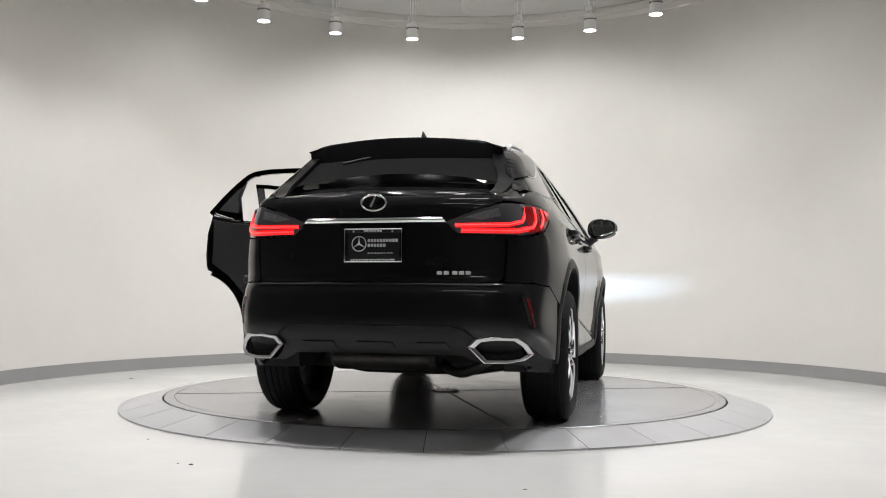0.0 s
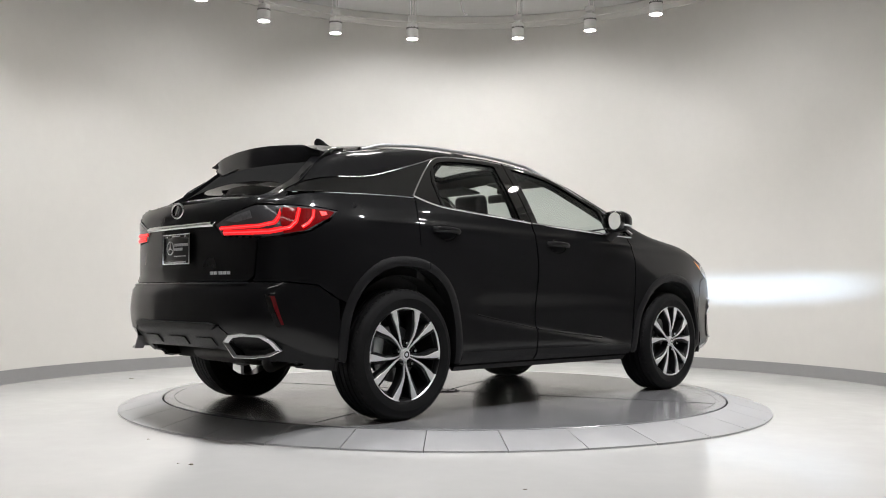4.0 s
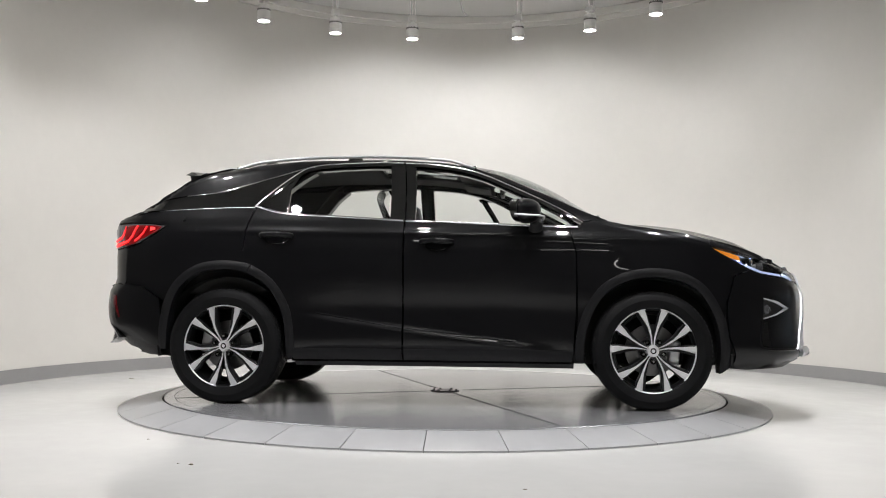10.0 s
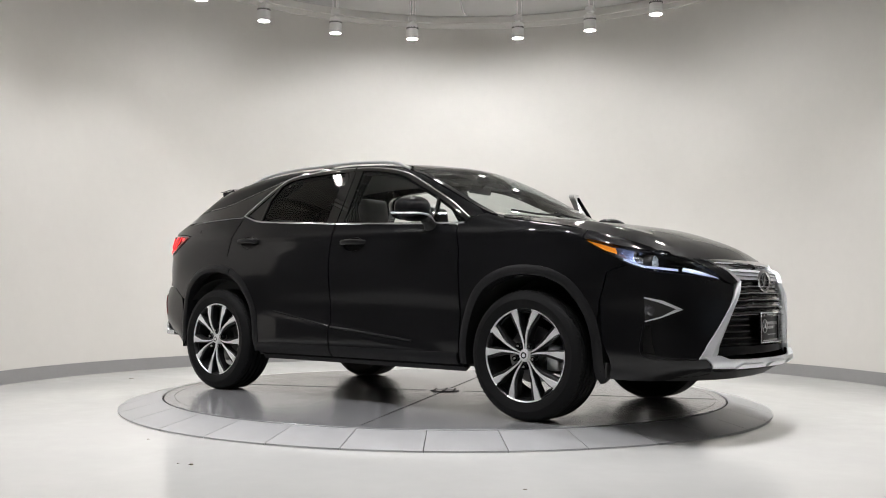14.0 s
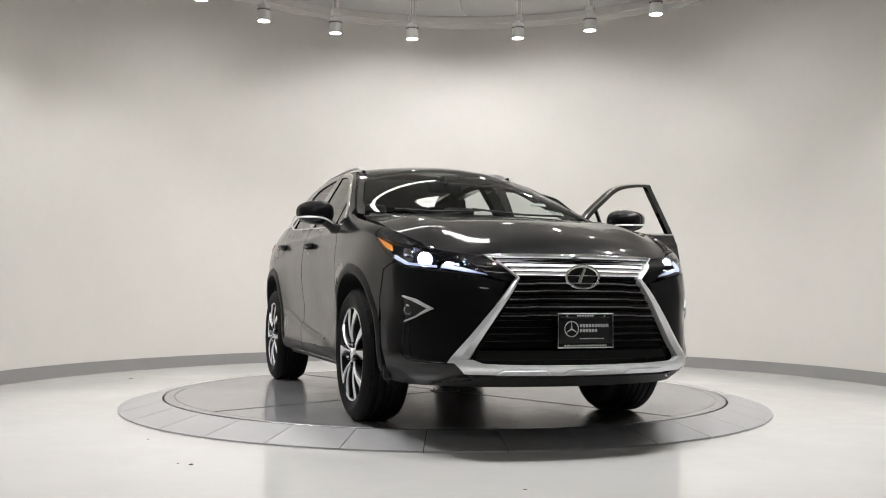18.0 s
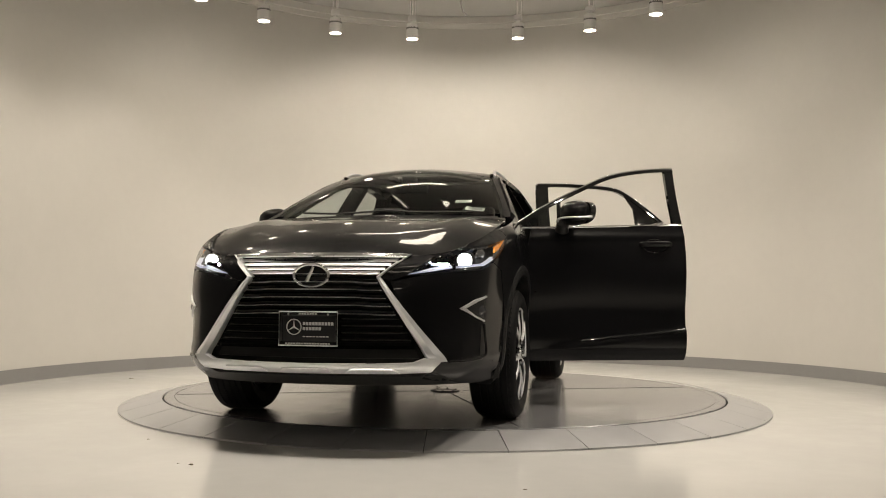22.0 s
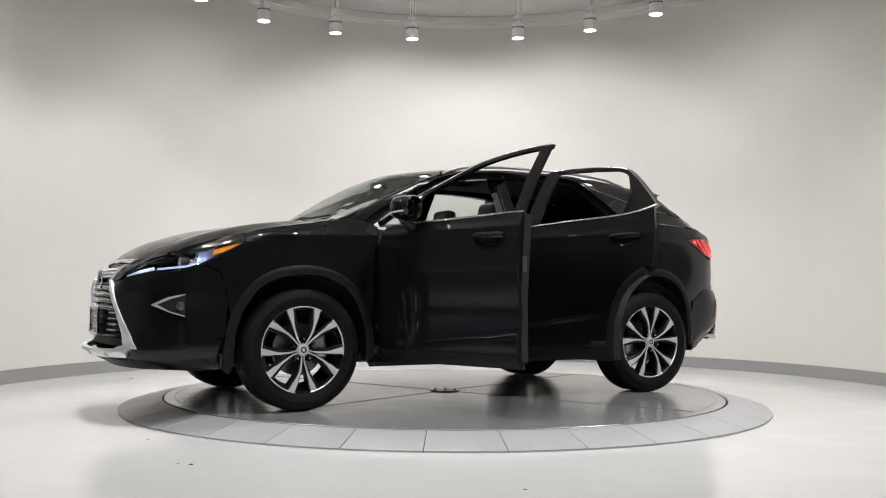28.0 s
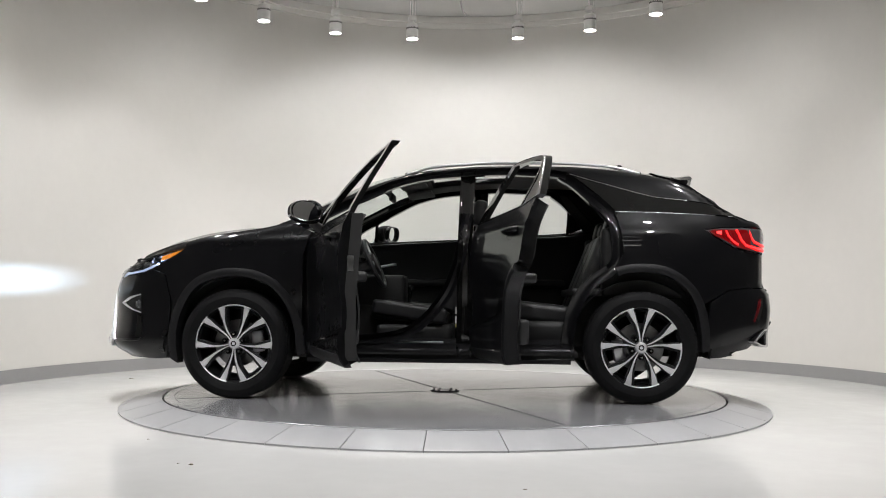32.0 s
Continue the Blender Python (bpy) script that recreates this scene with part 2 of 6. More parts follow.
# ---------- turntable ----------
RI, RO = 2.057, 2.351
disc = tagged(new("turntable_disc"), "round grey steel turntable plate with worn centre", "turntable")
DISC_TOP = part("plate", lathe([(0, 0.0), (1.975, 0.0), (1.976, -0.004), (1.981, -0.004), (1.982, 0.0), (RI - 0.014, 0.0), (RI - 0.008, -0.004), (RI - 0.008, -0.05), (0, -0.05)], 128, sharp=25), M_DISC, disc)
for k in range(4):
    a = k * math.pi / 2 + 0.42
    bm = bm_box(0.14, -0.0025, 0.0005, 1.97, 0.0025, 0.0022)
    moved(bm, Matrix.Rotation(a, 4, "Z"))
    part("plate_joint", bm, M_GAP, disc)
hub = part("hub_cover", lathe([(0, 0.006), (0.05, 0.006), (0.06, 0.003), (0.062, 0.008), (0.105, 0.008), (0.115, 0.0), (0, 0.0)], 32), M_DISC, disc, "small round steel centre cover")
for k in range(6):
    a = k * math.pi / 3
    part("bolt", lathe([(0, 0.014), (0.007, 0.014), (0.009, 0.008), (0, 0.008)], 8, center=(0.085 * math.cos(a), 0.085 * math.sin(a), 0)), M_GAP, hub)

ring = tagged(new("turntable_ring"), "sloping grey tiled ring around the turntable", "turntable ring")
part("ring_base", lathe([(RI, -0.05), (RI, -0.012), (RO - 0.005, FLOOR_Z + 0.002), (RO - 0.005, FLOOR_Z - 0.01)], 128), M_GAP, ring, "dark joint bed under the tiles")
NT = 34
SEAM = radians(-92.65)


def ring_tile():
    """One wedge of the ring, sloping to the floor, with rounded edges and a kink near its inner rim."""
    g = 0.0028
    prof = [(RI + 0.006, -0.004), (RI + 0.035, -0.003), (RO - 0.012, FLOOR_Z + 0.014), (RO, FLOOR_Z + 0.010), (RO, FLOOR_Z)]
    n = 8
    verts, rows = [], []
    for r, z in prof:
        half = math.pi / NT - g / r
        row = []
        for i in range(n + 1):
            a = -half + 2 * half * i / n
            row.append(len(verts))
            verts.append((r * math.cos(a), r * math.sin(a), z))
        rows.append(row)
    bm = bmesh.new()
    vs = [bm.verts.new(v) for v in verts]
    for f in ring_faces(rows, False):
        bm.faces.new([vs[i] for i in f])
    edge = [e for e in bm.edges if len(e.link_faces) == 1]
    new_geom = bmesh.ops.extrude_edge_only(bm, edges=edge)["geom"]
    for v in new_geom:
        if isinstance(v, bmesh.types.BMVert):
            v.co.z -= 0.02
    bmesh.ops.recalc_face_normals(bm, faces=bm.faces[:])
    return finish(bm, 40)


TILE = bpy.data.meshes.new("tile")
_b = ring_tile()
_b.to_mesh(TILE)
_b.free()
TILE.materials.append(M_RING)
for k in range(NT):
    ob = new("tile", TILE)
    ob.parent = ring
    ob.matrix_basis = Matrix.Rotation(SEAM + (k + 0.5) * 2 * math.pi / NT, 4, "Z")
# ---------- car: smooth surfaces ----------
def pchip(pts):
    """Monotone cubic through (x, y) points, sampled to a table."""
    x = np.array([p[0] for p in pts], float)
    y = np.array([p[1] for p in pts], float)
    h, dl = np.diff(x), np.diff(y) / np.diff(x)
    m = np.zeros(len(x))
    m[0], m[-1] = dl[0], dl[-1]
    for i in range(1, len(x) - 1):
        if dl[i - 1] * dl[i] > 0:
            w1, w2 = 2 * h[i] + h[i - 1], h[i] + 2 * h[i - 1]
            m[i] = (w1 + w2) / (w1 / dl[i - 1] + w2 / dl[i])
    xs = np.linspace(x[0], x[-1], 1500)
    i = np.clip(np.searchsorted(x, xs) - 1, 0, len(x) - 2)
    t = (xs - x[i]) / h[i]
    ys = (y[i] * (1 + 2 * t) * (1 - t) ** 2 + h[i] * m[i] * t * (1 - t) ** 2 + y[i + 1] * t * t * (3 - 2 * t) + h[i] * m[i + 1] * t * t * (t - 1))
    k = np.ones(31) / 31
    ys2 = np.convolve(np.pad(ys, 15, mode="edge"), k, "valid")
    ys2[:16], ys2[-16:] = ys[:16], ys[-16:]
    tab, lo, inv, last = ys2.tolist(), float(xs[0]), 1499 / float(xs[-1] - xs[0]), 1498

    def f(v):
        q = (v - lo) * inv
        q = 0.0 if q < 0 else (1499.0 if q > 1499 else q)
        j = min(int(q), last)
        return tab[j] + (tab[j + 1] - tab[j]) * (q - j)
    return f


def step(a, b, v):
    t = min(1.0, max(0.0, (v - a) / (b - a)))
    return t * t * (3 - 2 * t)


def spline2(points, n=12, closed=False):
    """Catmull-Rom through 2D or 3D points."""
    P = [Vector(p) for p in points]
    out, m = [], len(P)
    for i in range(m if closed else m - 1):
        p0 = P[(i - 1) % m] if closed or i else P[0] * 2 - P[1]
        p1, p2 = P[i], P[(i + 1) % m]
        p3 = P[(i + 2) % m] if closed or i + 2 < m else P[-1] * 2 - P[-2]
        for k in range(n):
            t = k / n
            out.append(0.5 * (2 * p1 + (p2 - p0) * t + (2 * p0 - 5 * p1 + 4 * p2 - p3) * t * t + (3 * p1 - p0 - 3 * p2 + p3) * t ** 3))
    if not closed:
        out.append(P[-1].copy())
    return [tuple(p) for p in out]


# outline of the body seen from above, from the tail to the nose (half)
_pl = spline2([(-2.33, 0), (-2.325, 0.25), (-2.30, 0.50), (-2.235, 0.70), (-2.10, 0.815), (-1.90, 0.885), (-1.60, 0.918), (-1.20, 0.922), (-0.60, 0.915),
               (0.0, 0.912), (0.60, 0.915), (1.20, 0.925), (1.60, 0.920), (1.85, 0.893), (2.05, 0.853), (2.195, 0.790), (2.315, 0.675), (2.408, 0.500), (2.462, 0.262), (2.480, 0)], 40)
_pl = np.array(_pl)
for _i in range(3):
    _pl[1:-1] = 0.25 * _pl[:-2] + 0.5 * _pl[1:-1] + 0.25 * _pl[2:]
_pu = np.r_[0, np.cumsum(np.hypot(*np.diff(_pl, axis=0).T))]
UL = float(_pu[-1])
_us = np.linspace(0, UL, 2001)
_px, _py = np.interp(_us, _pu, _pl[:, 0]), np.interp(_us, _pu, _pl[:, 1])
_nx, _ny = np.gradient(_py), -np.gradient(_px)
_nl = np.hypot(_nx, _ny)
_nx, _ny = -_nx / _nl, -_ny / _nl
_nx[0], _ny[0], _nx[-1], _ny[-1] = -1, 0, 1, 0
PLAN = list(zip(_px.tolist(), _py.tolist(), _nx.tolist(), np.abs(_ny).tolist()))

F_NOSE = pchip([(0.20, -0.16), (0.27, -0.09), (0.32, 0.0), (0.37, 0.045), (0.42, 0.045), (0.47, 0.026), (0.60, 0.016), (0.72, 0.013), (0.82, -0.012), (0.90, -0.042), (1.0, -0.10), (1.3, -0.3)])
F_TAIL = pchip([(0.22, 0.20), (0.36, 0.10), (0.45, 0.0), (0.55, -0.042), (0.65, -0.050), (0.755, -0.046), (0.775, -0.034), (0.795, -0.006), (0.82, -0.002), (0.95, -0.004), (1.06, -0.006), (1.16, -0.013), (1.22, -0.007), (1.26, 0.002), (1.34, 0.008), (1.7, 0.0)])
IN_SIDE = pchip([(0.20, 0.12), (0.29, 0.055), (0.36, 0.03), (0.45, 0.022), (0.60, 0.02), (0.75, 0.004), (0.90, -0.004), (1.0, 0.002), (1.08, 0.016), (1.16, 0.042), (1.22, 0.066), (1.28, 0.098), (1.36, 0.142), (1.46, 0.20), (1.57, 0.268), (1.70, 0.345)])
CREST = pchip([(-2.34, 1.238), (-2.28, 1.242), (-2.20, 1.255), (-2.08, 1.305), (-1.96, 1.388), (-1.80, 1.500), (-1.64, 1.566), (-1.45, 1.60), (-1.18, 1.637), (-0.8, 1.660), (-0.42, 1.662),
               (-0.03, 1.640), (0.19, 1.605), (0.30, 1.572), (0.42, 1.532), (0.555, 1.470), (0.75, 1.380), (0.99, 1.268), (1.09, 1.228), (1.2, 1.197), (1.36, 1.170), (1.54, 1.143), (1.73, 1.108),
               (1.94, 1.055), (2.1, 1.0), (2.2, 0.96), (2.3, 0.928), (2.4, 0.905), (2.48, 0.885)])
BULGE = pchip([(-2.37, 0.01), (-2.25, 0.03), (-2.1, 0.058), (-1.8, 0.076), (-1.4, 0.070), (-0.5, 0.045), (0.1, 0.058), (0.35, 0.088), (0.55, 0.122), (0.7, 0.126), (0.85, 0.112), (1.0, 0.070), (1.1, 0.030), (1.17, 0.014), (1.3, 0.030), (1.5, 0.046), (1.75, 0.073), (2.0, 0.113), (2.15, 0.121), (2.25, 0.104), (2.33, 0.069), (2.38, 0.034), (2.43, 0.004), (2.5, 0.0)])
ROUND = pchip([(-2.34, 0.03), (-1.6, 0.06), (-0.9, 0.04), (0.2, 0.035), (0.7, 0.03), (1.0, 0.03), (1.3, 0.042), (2.0, 0.045), (2.48, 0.04)])


def plan(u):
    q = min(max(u / UL * 2000, 0.0), 2000.0)
    j = min(int(q), 1999)
    t = q - j
    a, b = PLAN[j], PLAN[j + 1]
    return [a[i] + (b[i] - a[i]) * t for i in range(4)]


def belt(u, z, off=0.0):
    """Body side, nose and tail: a point at u along the outline (tail to nose) and height z; off metres outward."""
    x, y, nx, ny = plan(u)
    e, r = CREST(x), ROUND(x)
    side = ny * ny
    ins = IN_SIDE(z) * side
    if z > 1.1 and x < -0.9:
        ins += 0.045 * step(-0.9, -2.1, x) * step(1.1, 1.45, z) * side
    for wx in (-1.395, 1.395):
        d = math.hypot(x - wx, z - 0.37)
        if d < 1.0:
            ins -= 0.020 * math.exp(-((d - 0.46) / 0.15) ** 2) * side * step(1.05, 0.85, z) * (step(0.86, 1.06, x) if wx > 0 else 1.0)
    ins -= 0.032 * ny * step(-1.85, -2.2, x) * step(0.38, 0.52, z) * step(0.785, 0.62, z)
    zl = 0.60 - 0.132 * (x + 0.77)
    ins -= 0.022 * step(zl + 0.010, zl - 0.045, z) * step(-0.95, -0.7, x) * step(0.85, 0.5, x) * step(0.30, 0.40, z)
    ins += 0.007 * math.exp(-((z - 0.68) / 0.12) ** 2) * step(-1.0, -0.5, x) * step(0.95, 0.4, x)
    zs = 1.125 - 0.035 * (x - 0.4) if x > 0.4 else 1.125 - 0.01 * (x - 0.4)
    ins -= 0.007 * math.exp(-((z - zs) / 0.022) ** 2) * side * step(-1.9, -1.4, x) * step(1.75, 1.45, x)
    t = (z - (e - r)) / r
    if t > 0:
        t = min(t, 1.0)
        ins += r * (1 - math.sqrt(max(0.0, 1 - t * t)))
    dx = F_NOSE(z) * step(1.55, 2.38, x) + F_TAIL(z) * step(-1.75, -2.25, x)
    return Vector((x + dx - nx * (ins - off), y - ny * (ins - off), z))


def _solve(fn, lo, hi, target):
    a, b = fn(lo) - target, fn(hi) - target
    for _ in range(40):
        mid = (lo + hi) / 2
        c = fn(mid) - target
        if (c > 0) == (a > 0):
            lo, a = mid, c
        else:
            hi = mid
    return (lo + hi) / 2


def ux(x, z):
    """u of the side point at x."""
    return _solve(lambda u: belt(u, z).x, 0.55, UL - 0.35, x)


def uf(y, z):
    """u of the nose point at y."""
    return _solve(lambda u: belt(u, z).y, UL - 0.95, UL, y) if y > 1e-4 else UL


def ur(y, z):
    """u of the tail point at y."""
    return _solve(lambda u: belt(u, z).y, 0.0, 0.95, y) if y > 1e-4 else 0.0


def XZ(*pts):
    return [(ux(x, z), z) for x, z in pts]


def FZ(*pts):
    return [(uf(y, z), z) for y, z in pts]


def RZ(*pts):
    return [(ur(y, z), z) for y, z in pts]


# the upper surface: bonnet, windscreen, roof, rear glass, spanned between the two crest lines
_cr = []
for _k in range(0, 401):
    _u = UL * _k / 400
    _x = plan(_u)[0]
    _cr.append(belt(_u, CREST(_x)))
_cx = np.array([p.x for p in _cr])
_o = np.argsort(_cx)
_cx, _cy, _cz = _cx[_o], np.array([p.y for p in _cr])[_o], np.array([p.z for p in _cr])[_o]
_gx = np.linspace(_cx[0], _cx[-1], 1200)
CAPY = np.interp(_gx, _cx, _cy).tolist()
CAPZ = np.interp(_gx, _cx, _cz).tolist()


def cap_edge(x):
    q = min(max((x - float(_gx[0])) / float(_gx[-1] - _gx[0]) * 1199, 0.0), 1198.999)
    j = int(q)
    t = q - j
    return CAPY[j] + (CAPY[j + 1] - CAPY[j]) * t, CAPZ[j] + (CAPZ[j + 1] - CAPZ[j]) * t


def cap(x, v, off=0.0):
    y, z = cap_edge(x)
    p = Vector((x, y * v, z + BULGE(x) * (1 - v * v)))
    if 1.1 < x < 2.45:      # creases of the bonnet
        p.z += 0.020 * math.exp(-((abs(v) - 0.74) / 0.13) ** 2) * step(1.15, 1.4, x) * step(2.2, 1.95, x)
    return p + Vector((0, 0, off))


def clip(poly, axis, val, sign):
    out = []
    n = len(poly)
    for i in range(n):
        p, q = poly[i], poly[(i + 1) % n]
        a, b = (p[axis] - val) * sign, (q[axis] - val) * sign
        if a >= 0:
            out.append(p)
        if (a > 0 and b < 0) or (a < 0 and b > 0):
            t = a / (a - b)
            r = [p[0] + (q[0] - p[0]) * t, p[1] + (q[1] - p[1]) * t]
            r[axis] = val
            out.append(tuple(r))
    return out


def sheet(poly, surf, du=0.045, dv=0.04, depth=0.02, back=False, mirror=False, off=0.0, shift=None):
    """A panel with the outline poly in a surface's own coordinates, its edges turned in by depth; back closes it behind.
    mirror gives the other side of the car."""
    u0, u1 = min(p[0] for p in poly), max(p[0] for p in poly)
    v0, v1 = min(p[1] for p in poly), max(p[1] for p in poly)
    nu, nv = max(1, math.ceil((u1 - u0) / du)), max(1, math.ceil((v1 - v0) / dv))
    bm = bmesh.new()
    ids, uvs = {}, []

    def vert(p):
        key = (round(p[0], 4), round(p[1], 4))
        if key not in ids:
            ids[key] = bm.verts.new(surf(p[0], p[1], off))
            uvs.append(p)
        return ids[key]

    for i in range(nu):
        a, b = u0 + (u1 - u0) * i / nu, u0 + (u1 - u0) * (i + 1) / nu
        col = clip(clip(poly, 0, a, 1), 0, b, -1) if nu > 1 else poly
        if len(col) < 3:
            continue
        for j in range(nv):
            c, d = v0 + (v1 - v0) * j / nv, v0 + (v1 - v0) * (j + 1) / nv
            cell = clip(clip(col, 1, c, 1), 1, d, -1) if nv > 1 else col
            if len(cell) < 3:
                continue
            area = sum(cell[k][0] * cell[(k + 1) % len(cell)][1] - cell[(k + 1) % len(cell)][0] * cell[k][1] for k in range(len(cell)))
            if abs(area) < 1e-7:
                continue
            vs = []
            for p in cell:
                w = vert(p)
                if w not in vs:
                    vs.append(w)
            if len(vs) > 2:
                try:
                    bm.faces.new(vs)
                except ValueError:
                    pass
    bmesh.ops.recalc_face_normals(bm, faces=bm.faces[:])
    mid = sum((f.normal * f.calc_area() for f in bm.faces), Vector())
    pu, pv = sum(p[0] for p in poly) / len(poly), sum(p[1] for p in poly) / len(poly)
    if mid.dot(surf(pu, pv, off + 0.05) - surf(pu, pv, off)) < 0:
        bmesh.ops.reverse_faces(bm, faces=bm.faces[:])
    for f in bm.faces:
        f.smooth = True
    if depth > 0:
        bm.normal_update()
        nrm = {v: v.normal.copy() for v in bm.verts}
        rim = [e for e in bm.edges if len(e.link_faces) == 1]
        front = bm.faces[:]
        low = {}

        def under(v):
            if v not in low:
                low[v] = bm.verts.new(v.co - nrm[v] * depth)
            return low[v]
        for e in rim:
            e.smooth = False
            f = e.link_faces[0]
            a, b = e.verts
            for lp in f.loops:
                if lp.edge == e:
                    a, b = lp.vert, lp.link_loop_next.vert
            nf = bm.faces.new([b, a, under(a), under(b)])
            nf.smooth = True
        if back:
            for f in front:
                bm.faces.new([under(v) for v in reversed(f.verts)]).smooth = True
            for v in low.values():
                for e in v.link_edges:
                    if len(e.link_faces) == 2 and e.calc_face_angle(0) > 0.9:
                        e.smooth = False
    if mirror:
        for v in bm.verts:
            v.co.y = -v.co.y
        bmesh.ops.reverse_faces(bm, faces=bm.faces[:])
    return bm


def flip(bm):
    for v in bm.verts:
        v.co.y = -v.co.y
    bmesh.ops.reverse_faces(bm, faces=bm.faces[:])
    return bm


def strip(path, w0, w1):
    """Closed outline of a band along a path, w0 to one side and w1 to the other."""
    n = len(path)
    a, b = [], []
    for i in range(n):
        p, q = path[max(i - 1, 0)], path[min(i + 1, n - 1)]
        d = Vector((q[0] - p[0], q[1] - p[1])).normalized()
        k = Vector((-d.y, d.x))
        a.append((path[i][0] + k.x * w0, path[i][1] + k.y * w0))
        b.append((path[i][0] + k.x * w1, path[i][1] + k.y * w1))
    return a + b[::-1]


def ribbon(path, w0, w1, surf, off=0.0, depth=0.01, mirror=False, cross=3):
    """A raised band along a path on a surface."""
    n = len(path)
    s = strip(path, w0, w1)
    bm = bmesh.new()
    rows = []
    for i in range(n):
        a, b = s[i], s[2 * n - 1 - i]
        row = []
        for k in range(cross + 1):
            t = k / cross
            rise = off * (1.0 if 0 < k < cross else 0.35)
            row.append(bm.verts.new(surf(a[0] + (b[0] - a[0]) * t, a[1] + (b[1] - a[1]) * t, rise)))
        a2 = bm.verts.new(surf(a[0], a[1], off - depth))
        b2 = bm.verts.new(surf(b[0], b[1], off - depth))
        rows.append([a2] + row + [b2])
    for f in ring_faces(rows, False):
        bm.faces.new(f)
    bm.faces.new(rows[0])
    bm.faces.new(rows[-1][::-1])
    bmesh.ops.recalc_face_normals(bm, faces=bm.faces[:])
    finish(bm, 45)
    if mirror:
        flip(bm)
    return bm


# ---------- car materials ----------
M_PAINT = material("black_gloss_paint", (0.0048, 0.0048, 0.0055), 0.3, coat=0.78, rough_vary=0.04, scale=1.5, spec=0.04)
M_PLASTIC = material("grey_textured_plastic", (0.0105, 0.0105, 0.0115), 0.42, spec=0.18, vary=0.15, scale=60, bump=0.15, bump_scale=900)
M_INSERT = material("grey_bumper_insert", (0.012, 0.012, 0.0125), 0.36, spec=0.2, vary=0.15, scale=60, bump=0.1, bump_scale=900)
M_BLACK = material("matt_black_plastic", (0.008, 0.008, 0.008), 0.6, vary=0.2, scale=30)
M_GLOSSBLK = material("gloss_black_trim", (0.004, 0.004, 0.004), 0.035, coat=0.6)
M_CHROME = material("bright_chrome", (0.78, 0.78, 0.79), 0.08, metal=1.0)
M_SATIN = material("satin_silver", (0.78, 0.79, 0.81), 0.34, metal=0.6, vary=0.06, scale=20)
M_MACH = material("machined_alloy", (0.80, 0.80, 0.81), 0.36, metal=0.5, vary=0.05, scale=60)
M_ALLOY = material("dark_alloy_paint", (0.010, 0.010, 0.011), 0.3, metal=0.3, vary=0.1, scale=40)
M_RUBBER = material("tyre_rubber", (0.0055, 0.0055, 0.006), 0.62, spec=0.16, vary=0.25, scale=14, bump=0.2, bump_scale=200)
M_STEEL = material("brake_steel", (0.22, 0.22, 0.22), 0.3, metal=1.0, vary=0.2, scale=20)
M_UNDER = material("underbody_dark", (0.012, 0.012, 0.012), 0.75, vary=0.4, scale=10)
M_TIP = material("exhaust_chrome", (0.50, 0.50, 0.51), 0.24, metal=1.0, vary=0.06, scale=10)
M_EXH = material("exhaust_steel", (0.06, 0.058, 0.056), 0.55, metal=1.0, vary=0.3, scale=12)
M_GLASS = glass("clear_glass", (0.90, 0.93, 0.92))
M_PRIVACY = glass("privacy_glass", (0.010, 0.0105, 0.010))
M_TINT = glass("tinted_glass", (0.80, 0.83, 0.82))
M_SHIELD = glass("windscreen_glass", (0.78, 0.84, 0.82))
M_LAMPCLR = glass("lamp_cover", (0.92, 0.93, 0.95))
M_HEAD = material("headlamp_glow", (0.9, 0.9, 0.9), 0.3, emit=(0.56, 0.76, 1.0), strength=21000.0)
M_HEAD.cycles.emission_sampling = "FRONT"
M_VOID = material("lamp_baffle_black", (0.0, 0.0, 0.0), 1.0, spec=0.0)
M_DRL = material("running_light_glow", (0.7, 0.7, 0.7), 0.3, emit=(0.55, 0.66, 1.0), strength=0.36)
M_AMBER = material("amber_lamp", (0.75, 0.22, 0.02), 0.25, emit=(1.0, 0.35, 0.03), strength=0.35, coat=0.5)
M_RED = material("red_lens", (0.10, 0.004, 0.006), 0.12, coat=0.6)
M_REDGLOW = material("red_lamp_glow", (0.25, 0.003, 0.003), 0.3, emit=(1.0, 0.003, 0.006), strength=0.95)
M_REDCORE = material("red_lamp_core", (0.8, 0.05, 0.03), 0.3, emit=(1.0, 0.035, 0.045), strength=1.5)
M_REDLIT = material("red_lamp_lens", (0.05, 0.001, 0.0015), 0.12, coat=0.6, emit=(1.0, 0.004, 0.010), strength=0.11)
M_REVERSE = material("reverse_lamp_grey", (0.14, 0.14, 0.15), 0.1, coat=0.6, vary=0.3, scale=60)
M_SEAL = material("rubber_seal", (0.005, 0.005, 0.005), 0.9, spec=0.1, vary=0.2, scale=30)
M_SMOKE = material("smoked_lens", (0.06, 0.06, 0.065), 0.08, coat=0.6)
M_LEATHER = material("black_leather", (0.010, 0.010, 0.011), 0.42, vary=0.2, scale=20, bump=0.15, bump_scale=500)
M_DASH = material("dash_vinyl", (0.009, 0.009, 0.0095), 0.55, vary=0.15, scale=20, bump=0.1, bump_scale=600)
M_HEADLINER = material("grey_headliner", (0.10, 0.098, 0.094), 0.9, vary=0.06, scale=30)
M_TRIMGREY = material("grey_door_trim", (0.03, 0.03, 0.031), 0.5, vary=0.1, scale=20)
M_MIRROR = material("mirror_glass", (0.85, 0.86, 0.87), 0.02, metal=1.0)
M_PAPER = material("white_paper", (0.75, 0.75, 0.72), 0.7)
M_INK = material("plate_black", (0.006, 0.006, 0.007), 0.3, coat=0.4)
M_PRINT = material("plate_print", (0.62, 0.62, 0.63), 0.4)
